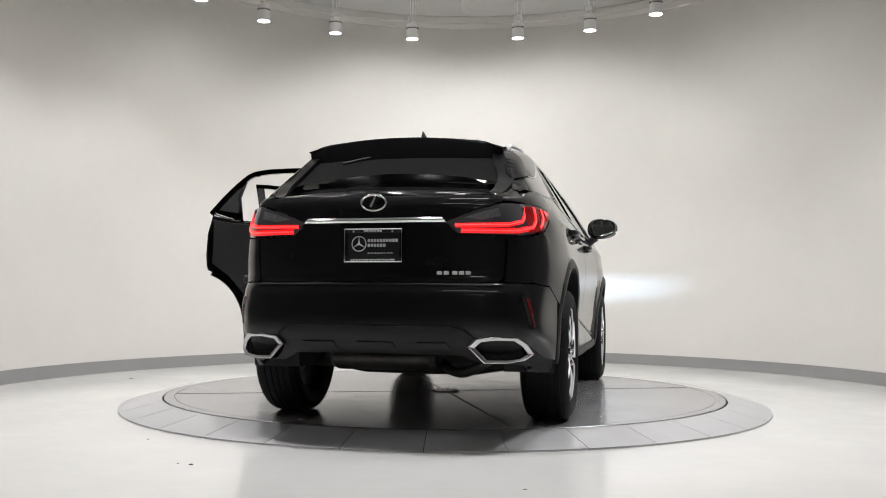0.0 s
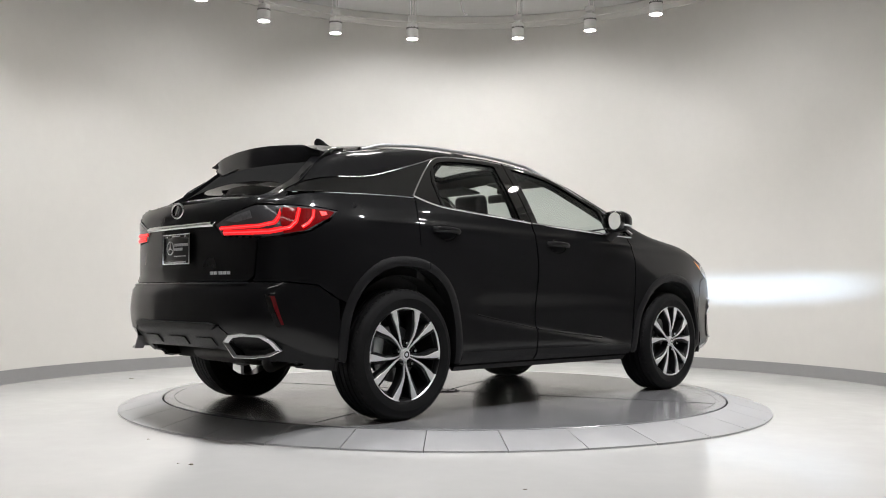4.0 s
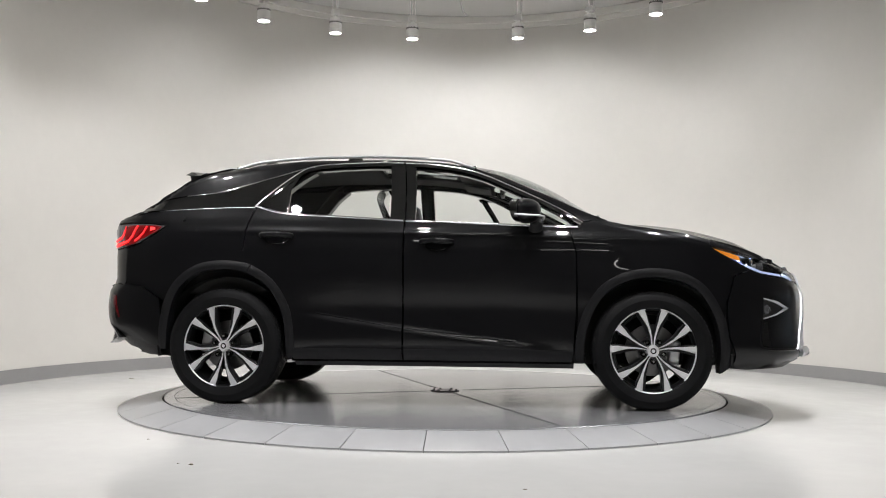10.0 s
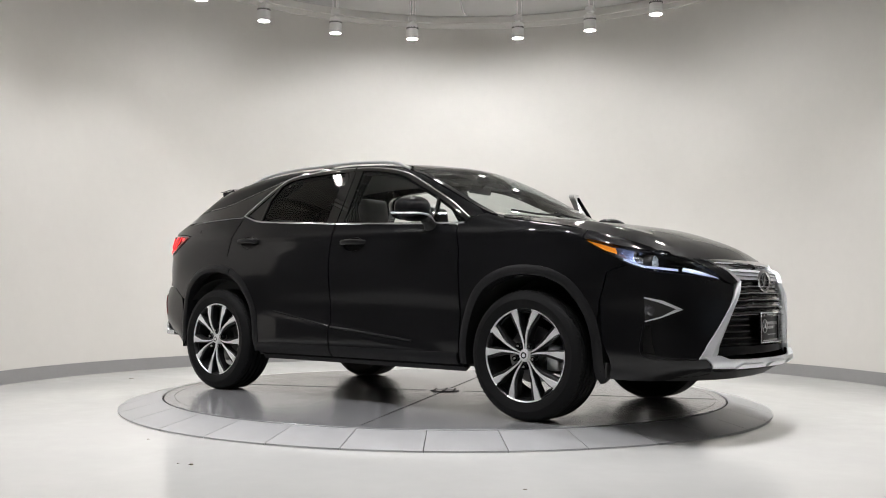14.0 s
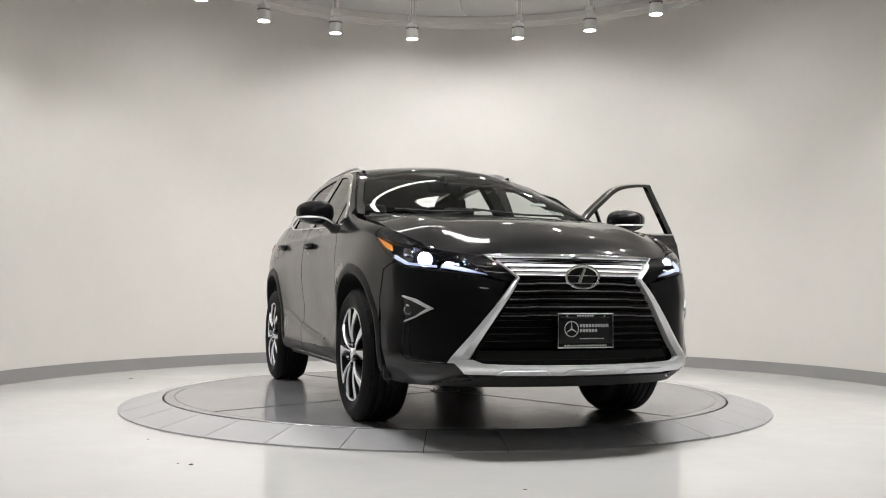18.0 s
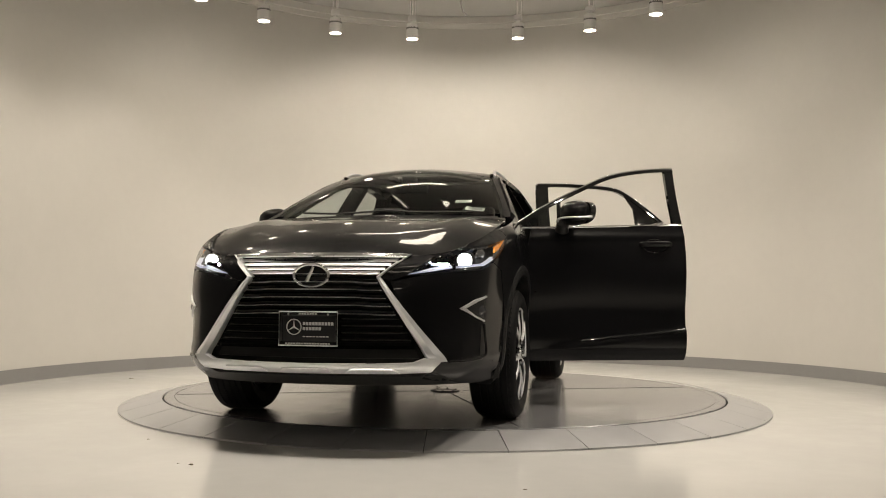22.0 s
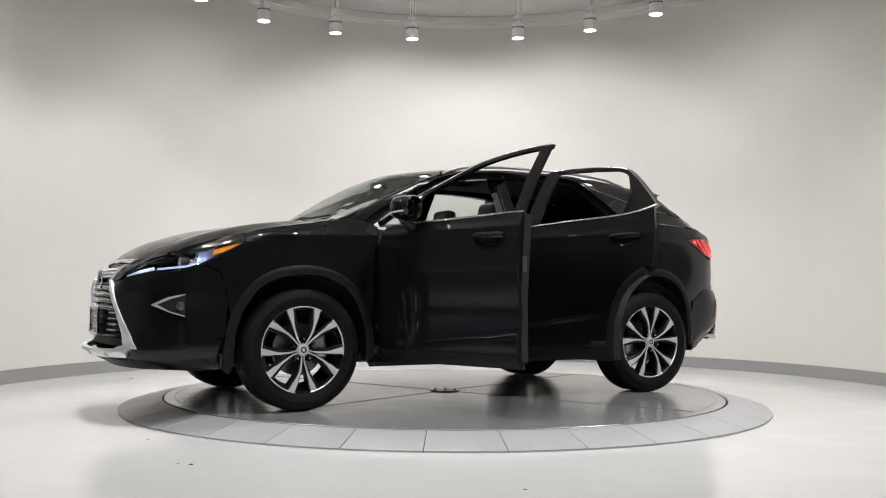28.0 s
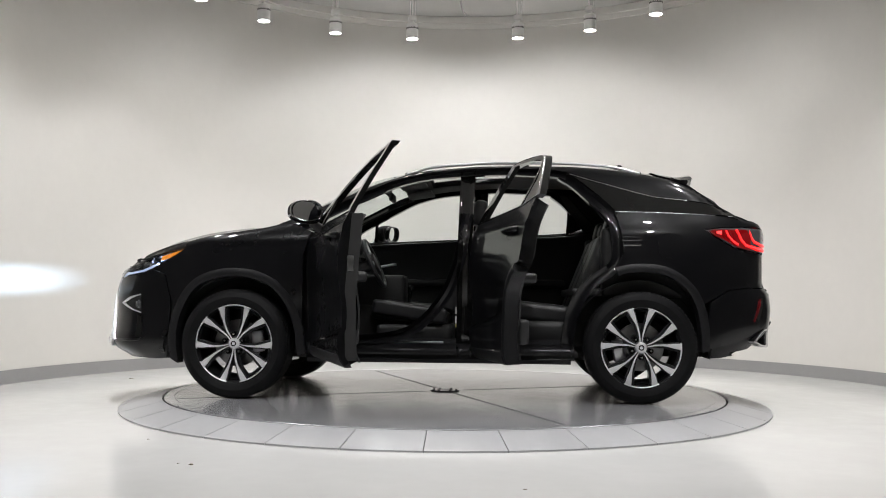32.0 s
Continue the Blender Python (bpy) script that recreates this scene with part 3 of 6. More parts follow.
M_YELLOW = material("yellow_sticker", (0.55, 0.5, 0.12), 0.6)

# ---------- car ----------
car = tagged(new("car"), "glossy black five-door luxury crossover with driver-side doors open", "car")
G = 0.0035      # half of a shut line

ARCH_R = spline2([(-1.835, 0.36), (-1.835, 0.50), (-1.80, 0.66), (-1.72, 0.79), (-1.58, 0.885), (-1.40, 0.912), (-1.23, 0.885), (-1.09, 0.80), (-1.0, 0.675), (-0.955, 0.53), (-0.938, 0.31)], 5)
ARCH_R = [(-1.395 + (x + 1.395) * 1.03, 0.37 + (z - 0.37) * (1.055 if z > 0.37 else 1.0)) for x, z in ARCH_R]
ARCH_F = spline2([(0.905, 0.31), (0.925, 0.50), (0.985, 0.67), (1.085, 0.80), (1.23, 0.877), (1.40, 0.90), (1.58, 0.872), (1.72, 0.79), (1.82, 0.64), (1.868, 0.47), (1.878, 0.27)], 5)
CLAD = 0.052     # width of the arch cladding


def XZl(pts):
    return [(ux(x, z), z) for x, z in pts]


UA_R, UA_F = XZl(ARCH_R), XZl(ARCH_F)


def both(name, make, mat, parent=None, label=""):
    out = []
    for mir in (False, True):
        out.append(part(name, make(mir), mat, parent or car, label))
    return out


HEAD = XZ((1.765, 1.040), (1.90, 1.010), (2.02, 0.985)) + FZ((0.70, 0.955), (0.58, 0.905), (0.475, 0.822)) + FZ((0.60, 0.836)) + XZ((2.13, 0.862), (2.02, 0.905), (1.90, 0.968))
TAIL = RZ((0.385, 1.100), (0.52, 1.150), (0.66, 1.195)) + XZ((-2.09, 1.200), (-1.95, 1.195), (-1.84, 1.180), (-1.92, 1.130), (-2.03, 1.065)) + RZ((0.745, 1.030), (0.60, 1.034), (0.44, 1.040))

# front wing
FENDER = (XZ((0.905, 0.33)) + XZ((0.925, 0.60), (0.918, 1.0), (0.875, 1.165), (0.955, 1.20), (1.07, 1.226))
          + XZ(*[(x, CREST(x) - 0.006) for x in (1.14, 1.22, 1.34, 1.50, 1.66, 1.755)], (1.757, 1.045), (1.89, 0.962), (2.01, 0.90), (1.90, 0.86), (1.86, 0.70))
          + UA_F[::-1][8:-1])
both("front_wing", lambda m: sheet(FENDER, belt, 0.04, 0.016, mirror=m), M_PAINT)

# bonnet
HOOD = [(1.12, -0.87), (1.12, 0.87)] + [(1.17, 0.97), (1.30, 0.984), (1.5, 0.986), (1.75, 0.984), (1.95, 0.975), (2.12, 0.955), (2.24, 0.935), (2.33, 0.90), (2.385, 0.85), (2.405, 0.7), (2.415, 0.0)] + [(2.405, -0.7), (2.385, -0.85), (2.33, -0.90), (2.24, -0.935), (2.12, -0.955), (1.95, -0.975), (1.75, -0.984), (1.5, -0.986), (1.30, -0.984), (1.17, -0.97)]
part("bonnet", sheet(HOOD, cap, 0.05, 0.06, depth=0.03), M_PAINT, car, "long sculpted gloss black bonnet")

# roof, pillars and screens
ROOF_R = [(-1.60, -0.97), (-1.60, 0.97), (-0.9, 0.98), (-0.504, 0.98), (-0.504, -0.98), (-0.9, -0.98)]
ROOF_F = [(0.104, -0.98), (0.104, 0.98), (0.2, 0.98), (0.31, 0.96), (0.36, 0.6), (0.375, 0.0), (0.36, -0.6), (0.31, -0.96), (0.2, -0.98)]
roof = part("roof", join_bm(sheet(ROOF_R, cap, 0.06, 0.08, depth=0.03), sheet(ROOF_F, cap, 0.06, 0.08, depth=0.03), *[sheet([(-0.504, 0.605 * s), (-0.504, 0.98 * s), (0.104, 0.98 * s), (0.104, 0.605 * s)], cap, 0.06, 0.08, depth=0.03) for s in (1, -1)]), M_PAINT, car, "black roof with a glass sunroof")
part("sunroof_pane", sheet([(-0.50, -0.60), (-0.50, 0.60), (0.10, 0.60), (0.10, -0.60)], cap, 0.06, 0.08, depth=0.004, off=-0.003), M_TINT, roof)
WS = [(0.385, 0.0), (0.37, 0.6), (0.325, 0.935), (0.6, 0.94), (0.9, 0.945), (1.06, 0.93), (1.13, 0.6), (1.16, 0.0), (1.13, -0.6), (1.06, -0.93), (0.9, -0.945), (0.6, -0.94), (0.325, -0.935), (0.37, -0.6)]
part("windscreen", sheet(WS, cap, 0.06, 0.08, depth=0.004), M_SHIELD, car)
for sg in (1, -1):
    AP = [(0.30, 0.94 * sg), (0.29, 1.0 * sg), (0.6, 1.0 * sg), (0.9, 1.0 * sg), (1.10, 1.0 * sg), (1.12, 0.96 * sg), (1.065, 0.935 * sg), (0.9, 0.95 * sg), (0.6, 0.945 * sg)]
    part("windscreen_pillar", sheet(AP, cap, 0.05, 0.03, depth=0.05), M_PAINT, car)
part("scuttle", sheet([(1.04, -0.90), (1.15, -0.55), (1.175, 0), (1.15, 0.55), (1.04, 0.90), (1.13, 0.90), (1.17, 0.6), (1.19, 0.0), (1.17, -0.6), (1.13, -0.90)], lambda x, v, o=0.0: cap(x, v, o - 0.022), 0.03, 0.08, depth=0.03), M_BLACK, car, "black plastic cowl under the windscreen")
RG = [(-2.225, 0.0), (-2.215, 0.55), (-2.18, 0.86), (-2.02, 0.88), (-1.990, 0.88), (-1.975, 0.6), (-1.970, 0.0), (-1.975, -0.6), (-1.990, -0.88), (-2.02, -0.88), (-2.18, -0.86), (-2.215, -0.55)]
part("glass_border", sheet([(-1.787, 0.9), (-1.787, -0.9), (-1.987, -0.90), (-1.972, -0.6), (-1.967, 0.0), (-1.972, 0.6), (-1.987, 0.90)], cap, 0.05, 0.08, depth=0.01), M_SEAL, car)
part("rear_window", sheet(RG, cap, 0.05, 0.08, depth=0.004), M_PRIVACY, car)
for sg in (1, -1):
    DP = [(-2.185, 0.865 * sg), (-2.20, 1.0 * sg), (-2.0, 1.0 * sg), (-1.8, 1.0 * sg), (-1.6, 1.0 * sg), (-1.6, 0.9 * sg), (-1.79, 0.905 * sg), (-1.90, 0.885 * sg), (-2.0, 0.885 * sg)]
    part("spoiler_fin", sheet([(-1.72, 0.90 * sg), (-1.80, 0.865 * sg), (-2.0, 0.86 * sg), (-2.17, 0.85 * sg), (-2.185, 0.93 * sg), (-2.0, 0.985 * sg), (-1.80, 0.99 * sg), (-1.66, 0.99 * sg)], lambda x, v, o=0.0: cap(x, v, o + 0.028 * step(-2.18, -2.02, x)), 0.04, 0.02, depth=0.04), M_PAINT, car)
    part("tailgate_pillar", sheet(DP, cap, 0.05, 0.04, depth=0.05), M_PAINT, car)
part("roof_rear_edge", sheet([(-1.785, 0.9), (-1.785, -0.9), (-1.6, -0.965), (-1.6, 0.965)], cap, 0.06, 0.08, depth=0.03), M_PAINT, car)

# doors: outlines in (x, z)
FD_LOW = XZ((-0.203, 0.30), (0.885, 0.30), (0.912, 0.60), (0.908, 1.0), (0.866, 1.163), (0.70, 1.176), (0.20, 1.196), (-0.20, 1.212))
RD_LOW = XZ((-0.214, 0.30), (-0.214, 1.212), (-0.60, 1.236), (-0.90, 1.252), (-1.05, 1.266), (-1.22, 1.305), (-1.262, 1.18), (-1.277, 1.02), (-1.272, 0.925)) + UA_R[30:]
FD_TOP = spline2([(-0.232, 1.632), (-0.10, 1.626), (0.05, 1.608), (0.20, 1.578), (0.32, 1.538), (0.48, 1.463), (0.66, 1.376), (0.82, 1.289), (0.955, 1.203)], 5)
RD_TOP = spline2([(-1.235, 1.318), (-1.14, 1.415), (-1.03, 1.515), (-0.93, 1.588), (-0.84, 1.614), (-0.70, 1.628), (-0.45, 1.638), (-0.250, 1.634)], 5)

# quarter panel and the black floating pillar
QUARTER = (UA_R[10:31] + XZ((-1.284, 1.02), (-1.27, 1.18), (-1.235, 1.308), (-1.40, 1.304), (-1.60, 1.298), (-1.80, 1.290), (-1.98, 1.280), (-2.10, 1.255))
           + XZ((-2.12, 1.205), (-1.95, 1.203), (-1.833, 1.186), (-1.90, 1.125), (-2.02, 1.058), (-2.12, 1.03), (-2.13, 0.90), (-2.13, 0.79), (-1.98, 0.775), (-1.86, 0.70)))
both("rear_wing", lambda m: sheet(QUARTER, belt, 0.04, 0.016, mirror=m), M_PAINT)
DPIL = XZ((-1.243, 1.316), (-1.14, 1.422), (-1.02, 1.53), (-0.95, 1.586), (-1.05, 1.551), (-1.20, 1.506), (-1.316, 1.470), (-1.50, 1.419), (-1.62, 1.403), (-1.74, 1.392), (-1.86, 1.374), (-1.985, 1.340), (-2.06, 1.303), (-2.08, 1.286), (-1.80, 1.298), (-1.60, 1.306), (-1.40, 1.312))
both("rear_side_panel", lambda m: sheet(DPIL, belt, 0.05, 0.04, mirror=m), M_GLOSSBLK, label="gloss black panel behind the rear door window")
UPQ = XZ((-0.92, 1.602), (-0.95, 1.594), (-1.05, 1.559), (-1.20, 1.514), (-1.316, 1.478), (-1.50, 1.427), (-1.62, 1.411), (-1.74, 1.400), (-1.86, 1.382), (-1.98, 1.350), (-1.945, 1.396), (-1.80, 1.496), (-1.64, 1.562), (-1.45, 1.598), (-1.18, 1.634), (-0.92, 1.654))
both("roof_side", lambda m: sheet(UPQ, belt, 0.05, 0.03, mirror=m), M_PAINT)
ROOFSIDE = XZ((-0.92, 1.606), (-0.84, 1.624), (-0.45, 1.647), (-0.16, 1.634), (0.05, 1.616), (0.20, 1.587), (0.33, 1.546), (0.49, 1.471), (0.67, 1.384), (0.83, 1.297), (0.965, 1.210), (1.06, 1.222), (0.99, 1.267), (0.75, 1.375), (0.555, 1.465), (0.42, 1.527), (0.30, 1.567), (0.19, 1.60), (-0.03, 1.636), (-0.42, 1.66), (-0.8, 1.657), (-0.92, 1.652))
both("roof_frame", lambda m: sheet(ROOFSIDE, belt, 0.05, 0.02, mirror=m, depth=0.03), M_PAINT)

# sill
SILL = XZ((-0.93, 0.30), (-0.93, 0.255), (0.90, 0.255), (0.90, 0.30))
both("sill", lambda m: sheet(SILL, lambda u, z, o=0: belt(u, z, o - 0.03), 0.1, 0.03, depth=0.25, mirror=m), M_PLASTIC)

# wheel-arch cladding
both("rear_arch_trim", lambda m: ribbon(UA_R[:31], -CLAD, 0.004, belt, 0.010, 0.09, m), M_PLASTIC)
both("front_arch_trim", lambda m: ribbon(UA_F, -CLAD, 0.004, belt, 0.010, 0.09, m), M_PLASTIC)

# nose
BUMP_F = (FZ((0.47, 0.80), (0.60, 0.83)) + XZ((2.13, 0.855), (2.02, 0.897), (1.91, 0.855), (1.868, 0.70))
          + XZ((1.872, 0.55), (1.878, 0.47), (1.885, 0.27), (2.0, 0.26)) + FZ((0.70, 0.265), (0.55, 0.30), (0.60, 0.34), (0.59, 0.43), (0.52, 0.56), (0.44, 0.72), (0.405, 0.79)))
both("front_bumper", lambda m: sheet(BUMP_F, belt, 0.04, 0.03, mirror=m), M_PAINT)
part("bumper_base", join_bm(sheet(FZ((0.0, 0.262), (0.0, 0.315), (0.55, 0.315), (0.60, 0.34), (0.72, 0.265)), belt, 0.05, 0.03), sheet(FZ((0.0, 0.262), (0.0, 0.315), (0.55, 0.315), (0.60, 0.34), (0.72, 0.265)), belt, 0.05, 0.03, mirror=True)), M_BLACK, car)
CORNER_F = FZ((0.596, 0.930), (0.52, 0.926), (0.462, 0.924), (0.405, 0.870), (0.348, 0.812), (0.405, 0.792), (0.468, 0.814), (0.578, 0.903))
both("nose_corner", lambda m: sheet(CORNER_F, belt, 0.03, 0.02, mirror=m), M_PAINT)

# tail
TGATE = RZ((0.0, 0.79), (0.64, 0.79), (0.665, 0.82), (0.68, 1.02), (0.44, 1.034), (0.375, 1.095), (0.52, 1.157), (0.66, 1.205), (0.655, 1.238), (0.40, 1.236), (0.0, 1.236))
part("tailgate", join_bm(sheet(TGATE, belt, 0.05, 0.04), sheet(TGATE, belt, 0.05, 0.04, mirror=True)), M_PAINT, car)
SHOULDER = RZ((0.655, 1.209), (0.655, 1.240)) + XZ((-2.24, 1.250), (-2.17, 1.258), (-2.09, 1.292), (-2.06, 1.283), (-2.10, 1.258), (-2.115, 1.208))
both("tail_shoulder", lambda m: sheet(SHOULDER, belt, 0.03, 0.02, mirror=m), M_PAINT)
BROW = XZ((1.764, 1.047), *[(x, CREST(x) - 0.004) for x in (1.764, 1.85, 1.94, 2.03, 2.10)]) + FZ((0.72, 0.966), (0.60, 0.936), (0.585, 0.912), (0.695, 0.961)) + XZ((2.02, 0.991), (1.90, 1.016))
both("bonnet_flank", lambda m: sheet(BROW, belt, 0.03, 0.02, mirror=m), M_PAINT)
both("tail_corner", lambda m: sheet(RZ((0.672, 0.79), (0.69, 1.022)) + RZ((0.74, 1.024)) + XZ((-2.115, 1.03), (-2.125, 0.90), (-2.125, 0.79)), belt, 0.04, 0.04, mirror=m), M_PAINT)
TSHELF = [(-2.312, -0.97), (-2.205, -0.95), (-2.225, -0.5), (-2.23, 0.0), (-2.225, 0.5), (-2.205, 0.95), (-2.312, 0.97), (-2.332, 0.5), (-2.335, 0.0), (-2.332, -0.5)]
part("tailgate_shelf", sheet(TSHELF, cap, 0.03, 0.08, depth=0.02), M_PAINT, car)
BUMP_R = RZ((0.0, 0.545), (0.0, 0.783), (0.66, 0.783)) + XZ((-2.13, 0.783), (-1.985, 0.768), (-1.86, 0.69), (-1.845, 0.55), (-1.84, 0.37), (-2.0, 0.40)) + RZ((0.80, 0.45), (0.74, 0.51), (0.55, 0.50), (0.48, 0.555))
part("rear_bumper", join_bm(sheet(BUMP_R, belt, 0.045, 0.04), sheet(BUMP_R, belt, 0.045, 0.04, mirror=True)), M_PAINT, car)
LOWR = RZ((0.0, 0.42), (0.0, 0.54), (0.47, 0.548), (0.54, 0.495), (0.54, 0.40), (0.42, 0.415))
part("rear_diffuser", join_bm(sheet(LOWR, belt, 0.05, 0.04), sheet(LOWR, belt, 0.05, 0.04, mirror=True)), M_INSERT, car, "dark grey lower rear bumper insert")
# ---------- doors ----------
def nose(y, z, off=0.0):
    """Front surface by signed y and height."""
    p = belt(uf(abs(y), z), z, off)
    return Vector((p.x, math.copysign(p.y, y), p.z)) if abs(y) > 1e-4 else Vector((p.x, 0, p.z))


def tail(y, z, off=0.0):
    """Rear surface by signed y and height."""
    p = belt(ur(abs(y), z), z, off)
    return Vector((p.x, math.copysign(p.y, y), p.z)) if abs(y) > 1e-4 else Vector((p.x, 0, p.z))


FD_GLASS = XZ((-0.140, 1.222), (-0.165, 1.605), (0.05, 1.588), (0.19, 1.560), (0.31, 1.520), (0.47, 1.445), (0.62, 1.372), (0.655, 1.186), (0.20, 1.204))
FD_CORNER = XZ((0.685, 1.186), (0.652, 1.355), (0.80, 1.278), (0.915, 1.205), (0.90, 1.180))
RD_GLASS = XZ((-0.995, 1.272), (-1.005, 1.44), (-0.955, 1.535), (-0.905, 1.582), (-0.83, 1.598), (-0.69, 1.608), (-0.45, 1.615), (-0.335, 1.614), (-0.318, 1.232), (-0.60, 1.246), (-0.90, 1.262))
RD_CORNER = XZ((-1.012, 1.274), (-1.022, 1.43), (-0.965, 1.545), (-1.03, 1.508), (-1.13, 1.408), (-1.205, 1.325), (-1.05, 1.278))


def band(path, w0, w1, off=0.0, depth=0.03, mirror=False, pts=True):
    p = XZl(path) if pts else path
    return ribbon(p, w0, w1, belt, off, depth, mirror)


def handle(x, z, mir, parent):
    """Pull handle over a dished recess."""
    u = ux(x, z)
    mid = belt(u, z)
    pts = [belt(ux(x + dx, z), z + dz, o) for dx, dz, o in ((-0.105, 0.004, 0.002), (-0.09, 0.005, 0.022), (-0.05, 0.006, 0.034), (0.0, 0.006, 0.038), (0.05, 0.004, 0.034), (0.085, 0.001, 0.022), (0.10, -0.001, 0.002))]
    if mir:
        pts = [Vector((p.x, -p.y, p.z)) for p in pts]
    h = part("door_handle", tube(spline2(pts, 4), 0.0185, 10, 1.0), M_PAINT, parent)
    cup = [(x + 0.088 * math.cos(a), z - 0.008 + 0.047 * math.sin(a)) for a in [2 * math.pi * k / 28 for k in range(28)]]
    part("handle_recess", sheet(XZl(cup), lambda uu, zz, o=0.0: belt(uu, zz, o + 0.0015 - 0.020 * max(0.0, 1 - ((belt(uu, zz).x - x) / 0.088) ** 2 - ((zz - z + 0.008) / 0.047) ** 2)), 0.012, 0.009, 0.0, mirror=mir), M_GLOSSBLK, parent)
    key = part("lock_cover", lathe([(0, 0.004), (0.010, 0.003), (0.012, 0.0), (0, 0)], 12, "y", center=(x - 0.085, mid.y + 0.0, z + 0.003)), M_GLOSSBLK, parent)
    if mir:
        for v in key.data.vertices:
            v.co.y = -v.co.y


def wing_mirror(mir, parent):
    """Door mirror: painted shell, silver strip, foot, glass."""
    bm = bmesh.new()
    bmesh.ops.create_uvsphere(bm, u_segments=32, v_segments=20, radius=1)
    for v in bm.verts:
        x, y, z = v.co
        x, y, z = (math.copysign(abs(c) ** 0.82, c) for c in (x, y, z))
        taper = 1 - 0.10 * y
        px = 0.590 + x * 0.098 * (1 if x > 0 else 0.75)
        v.co = Vector((max(px, 0.524 + 0.32 * (1.083 - (0.985 + y * 0.118))), 0.985 + y * 0.118 - 0.02 * x, 1.268 + z * 0.080 * taper + 0.012 * (px - 0.55) * -2))
    finish(bm, 40)
    shell = part("wing_mirror", flip(bm) if mir else bm, M_PAINT, parent, "gloss black door mirror with silver strip")
    ell = [(0.985 + 0.098 * math.copysign(abs(math.cos(a)) ** 0.8, math.cos(a)), 1.268 + 0.064 * math.copysign(abs(math.sin(a)) ** 0.8, math.sin(a))) for a in [2 * math.pi * k / 32 for k in range(32)]]
    sg = -1 if mir else 1
    g = part("mirror_glass", ([(0.519 + 0.32 * (1.083 - y) - 0.10 * (z - 1.268), y * sg, z) for y, z in ell], [tuple(range(32))]), M_MIRROR, parent)
    rim = bmesh.new()
    rows = [[rim.verts.new((bx + 0.32 * (1.083 - y) - 0.10 * (z - 1.268), (0.985 + (y - 0.985) * k) * sg, 1.268 + (z - 1.268) * k)) for y, z in ell]
            for k, bx in ((1.0, 0.520), (0.99, 0.494), (1.05, 0.490), (1.12, 0.497), (1.15, 0.530))]
    for f in ring_faces(rows, True):
        rim.faces.new(f)
    bmesh.ops.recalc_face_normals(rim, faces=rim.faces[:])
    part("mirror_rim", finish(rim, 40), M_GLOSSBLK, parent)
    path = [(0.52, 1.098, 1.236), (0.58, 1.094, 1.234), (0.65, 1.065, 1.232), (0.70, 1.01, 1.229), (0.705, 0.95, 1.222), (0.695, 0.91, 1.205), (0.69, 0.885, 1.185)]
    part("mirror_strip", tube(spline2([(a, b * sg, c) for a, b, c in path], 5), 0.008, 8, 0.8), M_SATIN, parent, "satin silver strip on the mirror")
    foot = [(0.66, 0.93 * sg, 1.205), (0.66, 0.895 * sg, 1.18), (0.655, 0.865 * sg, 1.155)]
    part("mirror_foot", tube(foot, [0.045, 0.042, 0.05], 12, 0.7), M_BLACK, parent)


def door_card(poly_front, mir, parent, x0, x1):
    """Inner trim: padded card, armrest, pocket, speaker and pull."""
    sg = -1 if mir else 1
    part("inner_trim", sheet(poly_front, lambda u, z, o=0.0: belt(u, z, -0.115 - o), 0.06, 0.05, 0.012, mirror=mir), M_DASH, parent, "black padded inner door trim")
    yi = 0.785
    part("armrest", flip(bm_box(x0 + 0.12, yi - 0.085, 0.80, x1 - 0.12, yi + 0.02, 0.865, 0.025)) if mir else bm_box(x0 + 0.12, yi - 0.085, 0.80, x1 - 0.12, yi + 0.02, 0.865, 0.025), M_LEATHER, parent)
    b = bm_box(x0 + 0.16, yi - 0.05, 0.42, x1 - 0.16, yi + 0.03, 0.58, 0.03)
    part("door_pocket", flip(b) if mir else b, M_TRIMGREY, parent)
    part("speaker_grille", lathe([(0, -0.012), (0.075, -0.010), (0.085, 0.0), (0.085, 0.02), (0, 0.02)], 24, "y", center=((x0 + x1) / 2 + 0.28, sg * (yi - 0.012), 0.50)), M_BLACK, parent)
    part("pull_handle", tube(spline2([(x1 - 0.20, sg * (yi - 0.02), 0.93), (x1 - 0.22, sg * (yi - 0.06), 0.96), (x1 - 0.34, sg * (yi - 0.062), 0.985), (x1 - 0.38, sg * (yi - 0.02), 0.99)], 4), 0.011, 8), M_SATIN, parent)
    part("window_switches", flip(bm_box(x1 - 0.40, yi - 0.07, 0.862, x1 - 0.22, yi - 0.025, 0.874, 0.004)) if mir else bm_box(x1 - 0.40, yi - 0.07, 0.862, x1 - 0.22, yi - 0.025, 0.874, 0.004), M_GLOSSBLK, parent)


def rot_door(hx, hy, deg):
    return Matrix.Translation((hx, hy, 0)) @ Matrix.Rotation(radians(-deg), 4, "Z") @ Matrix.Translation((-hx, -hy, 0))


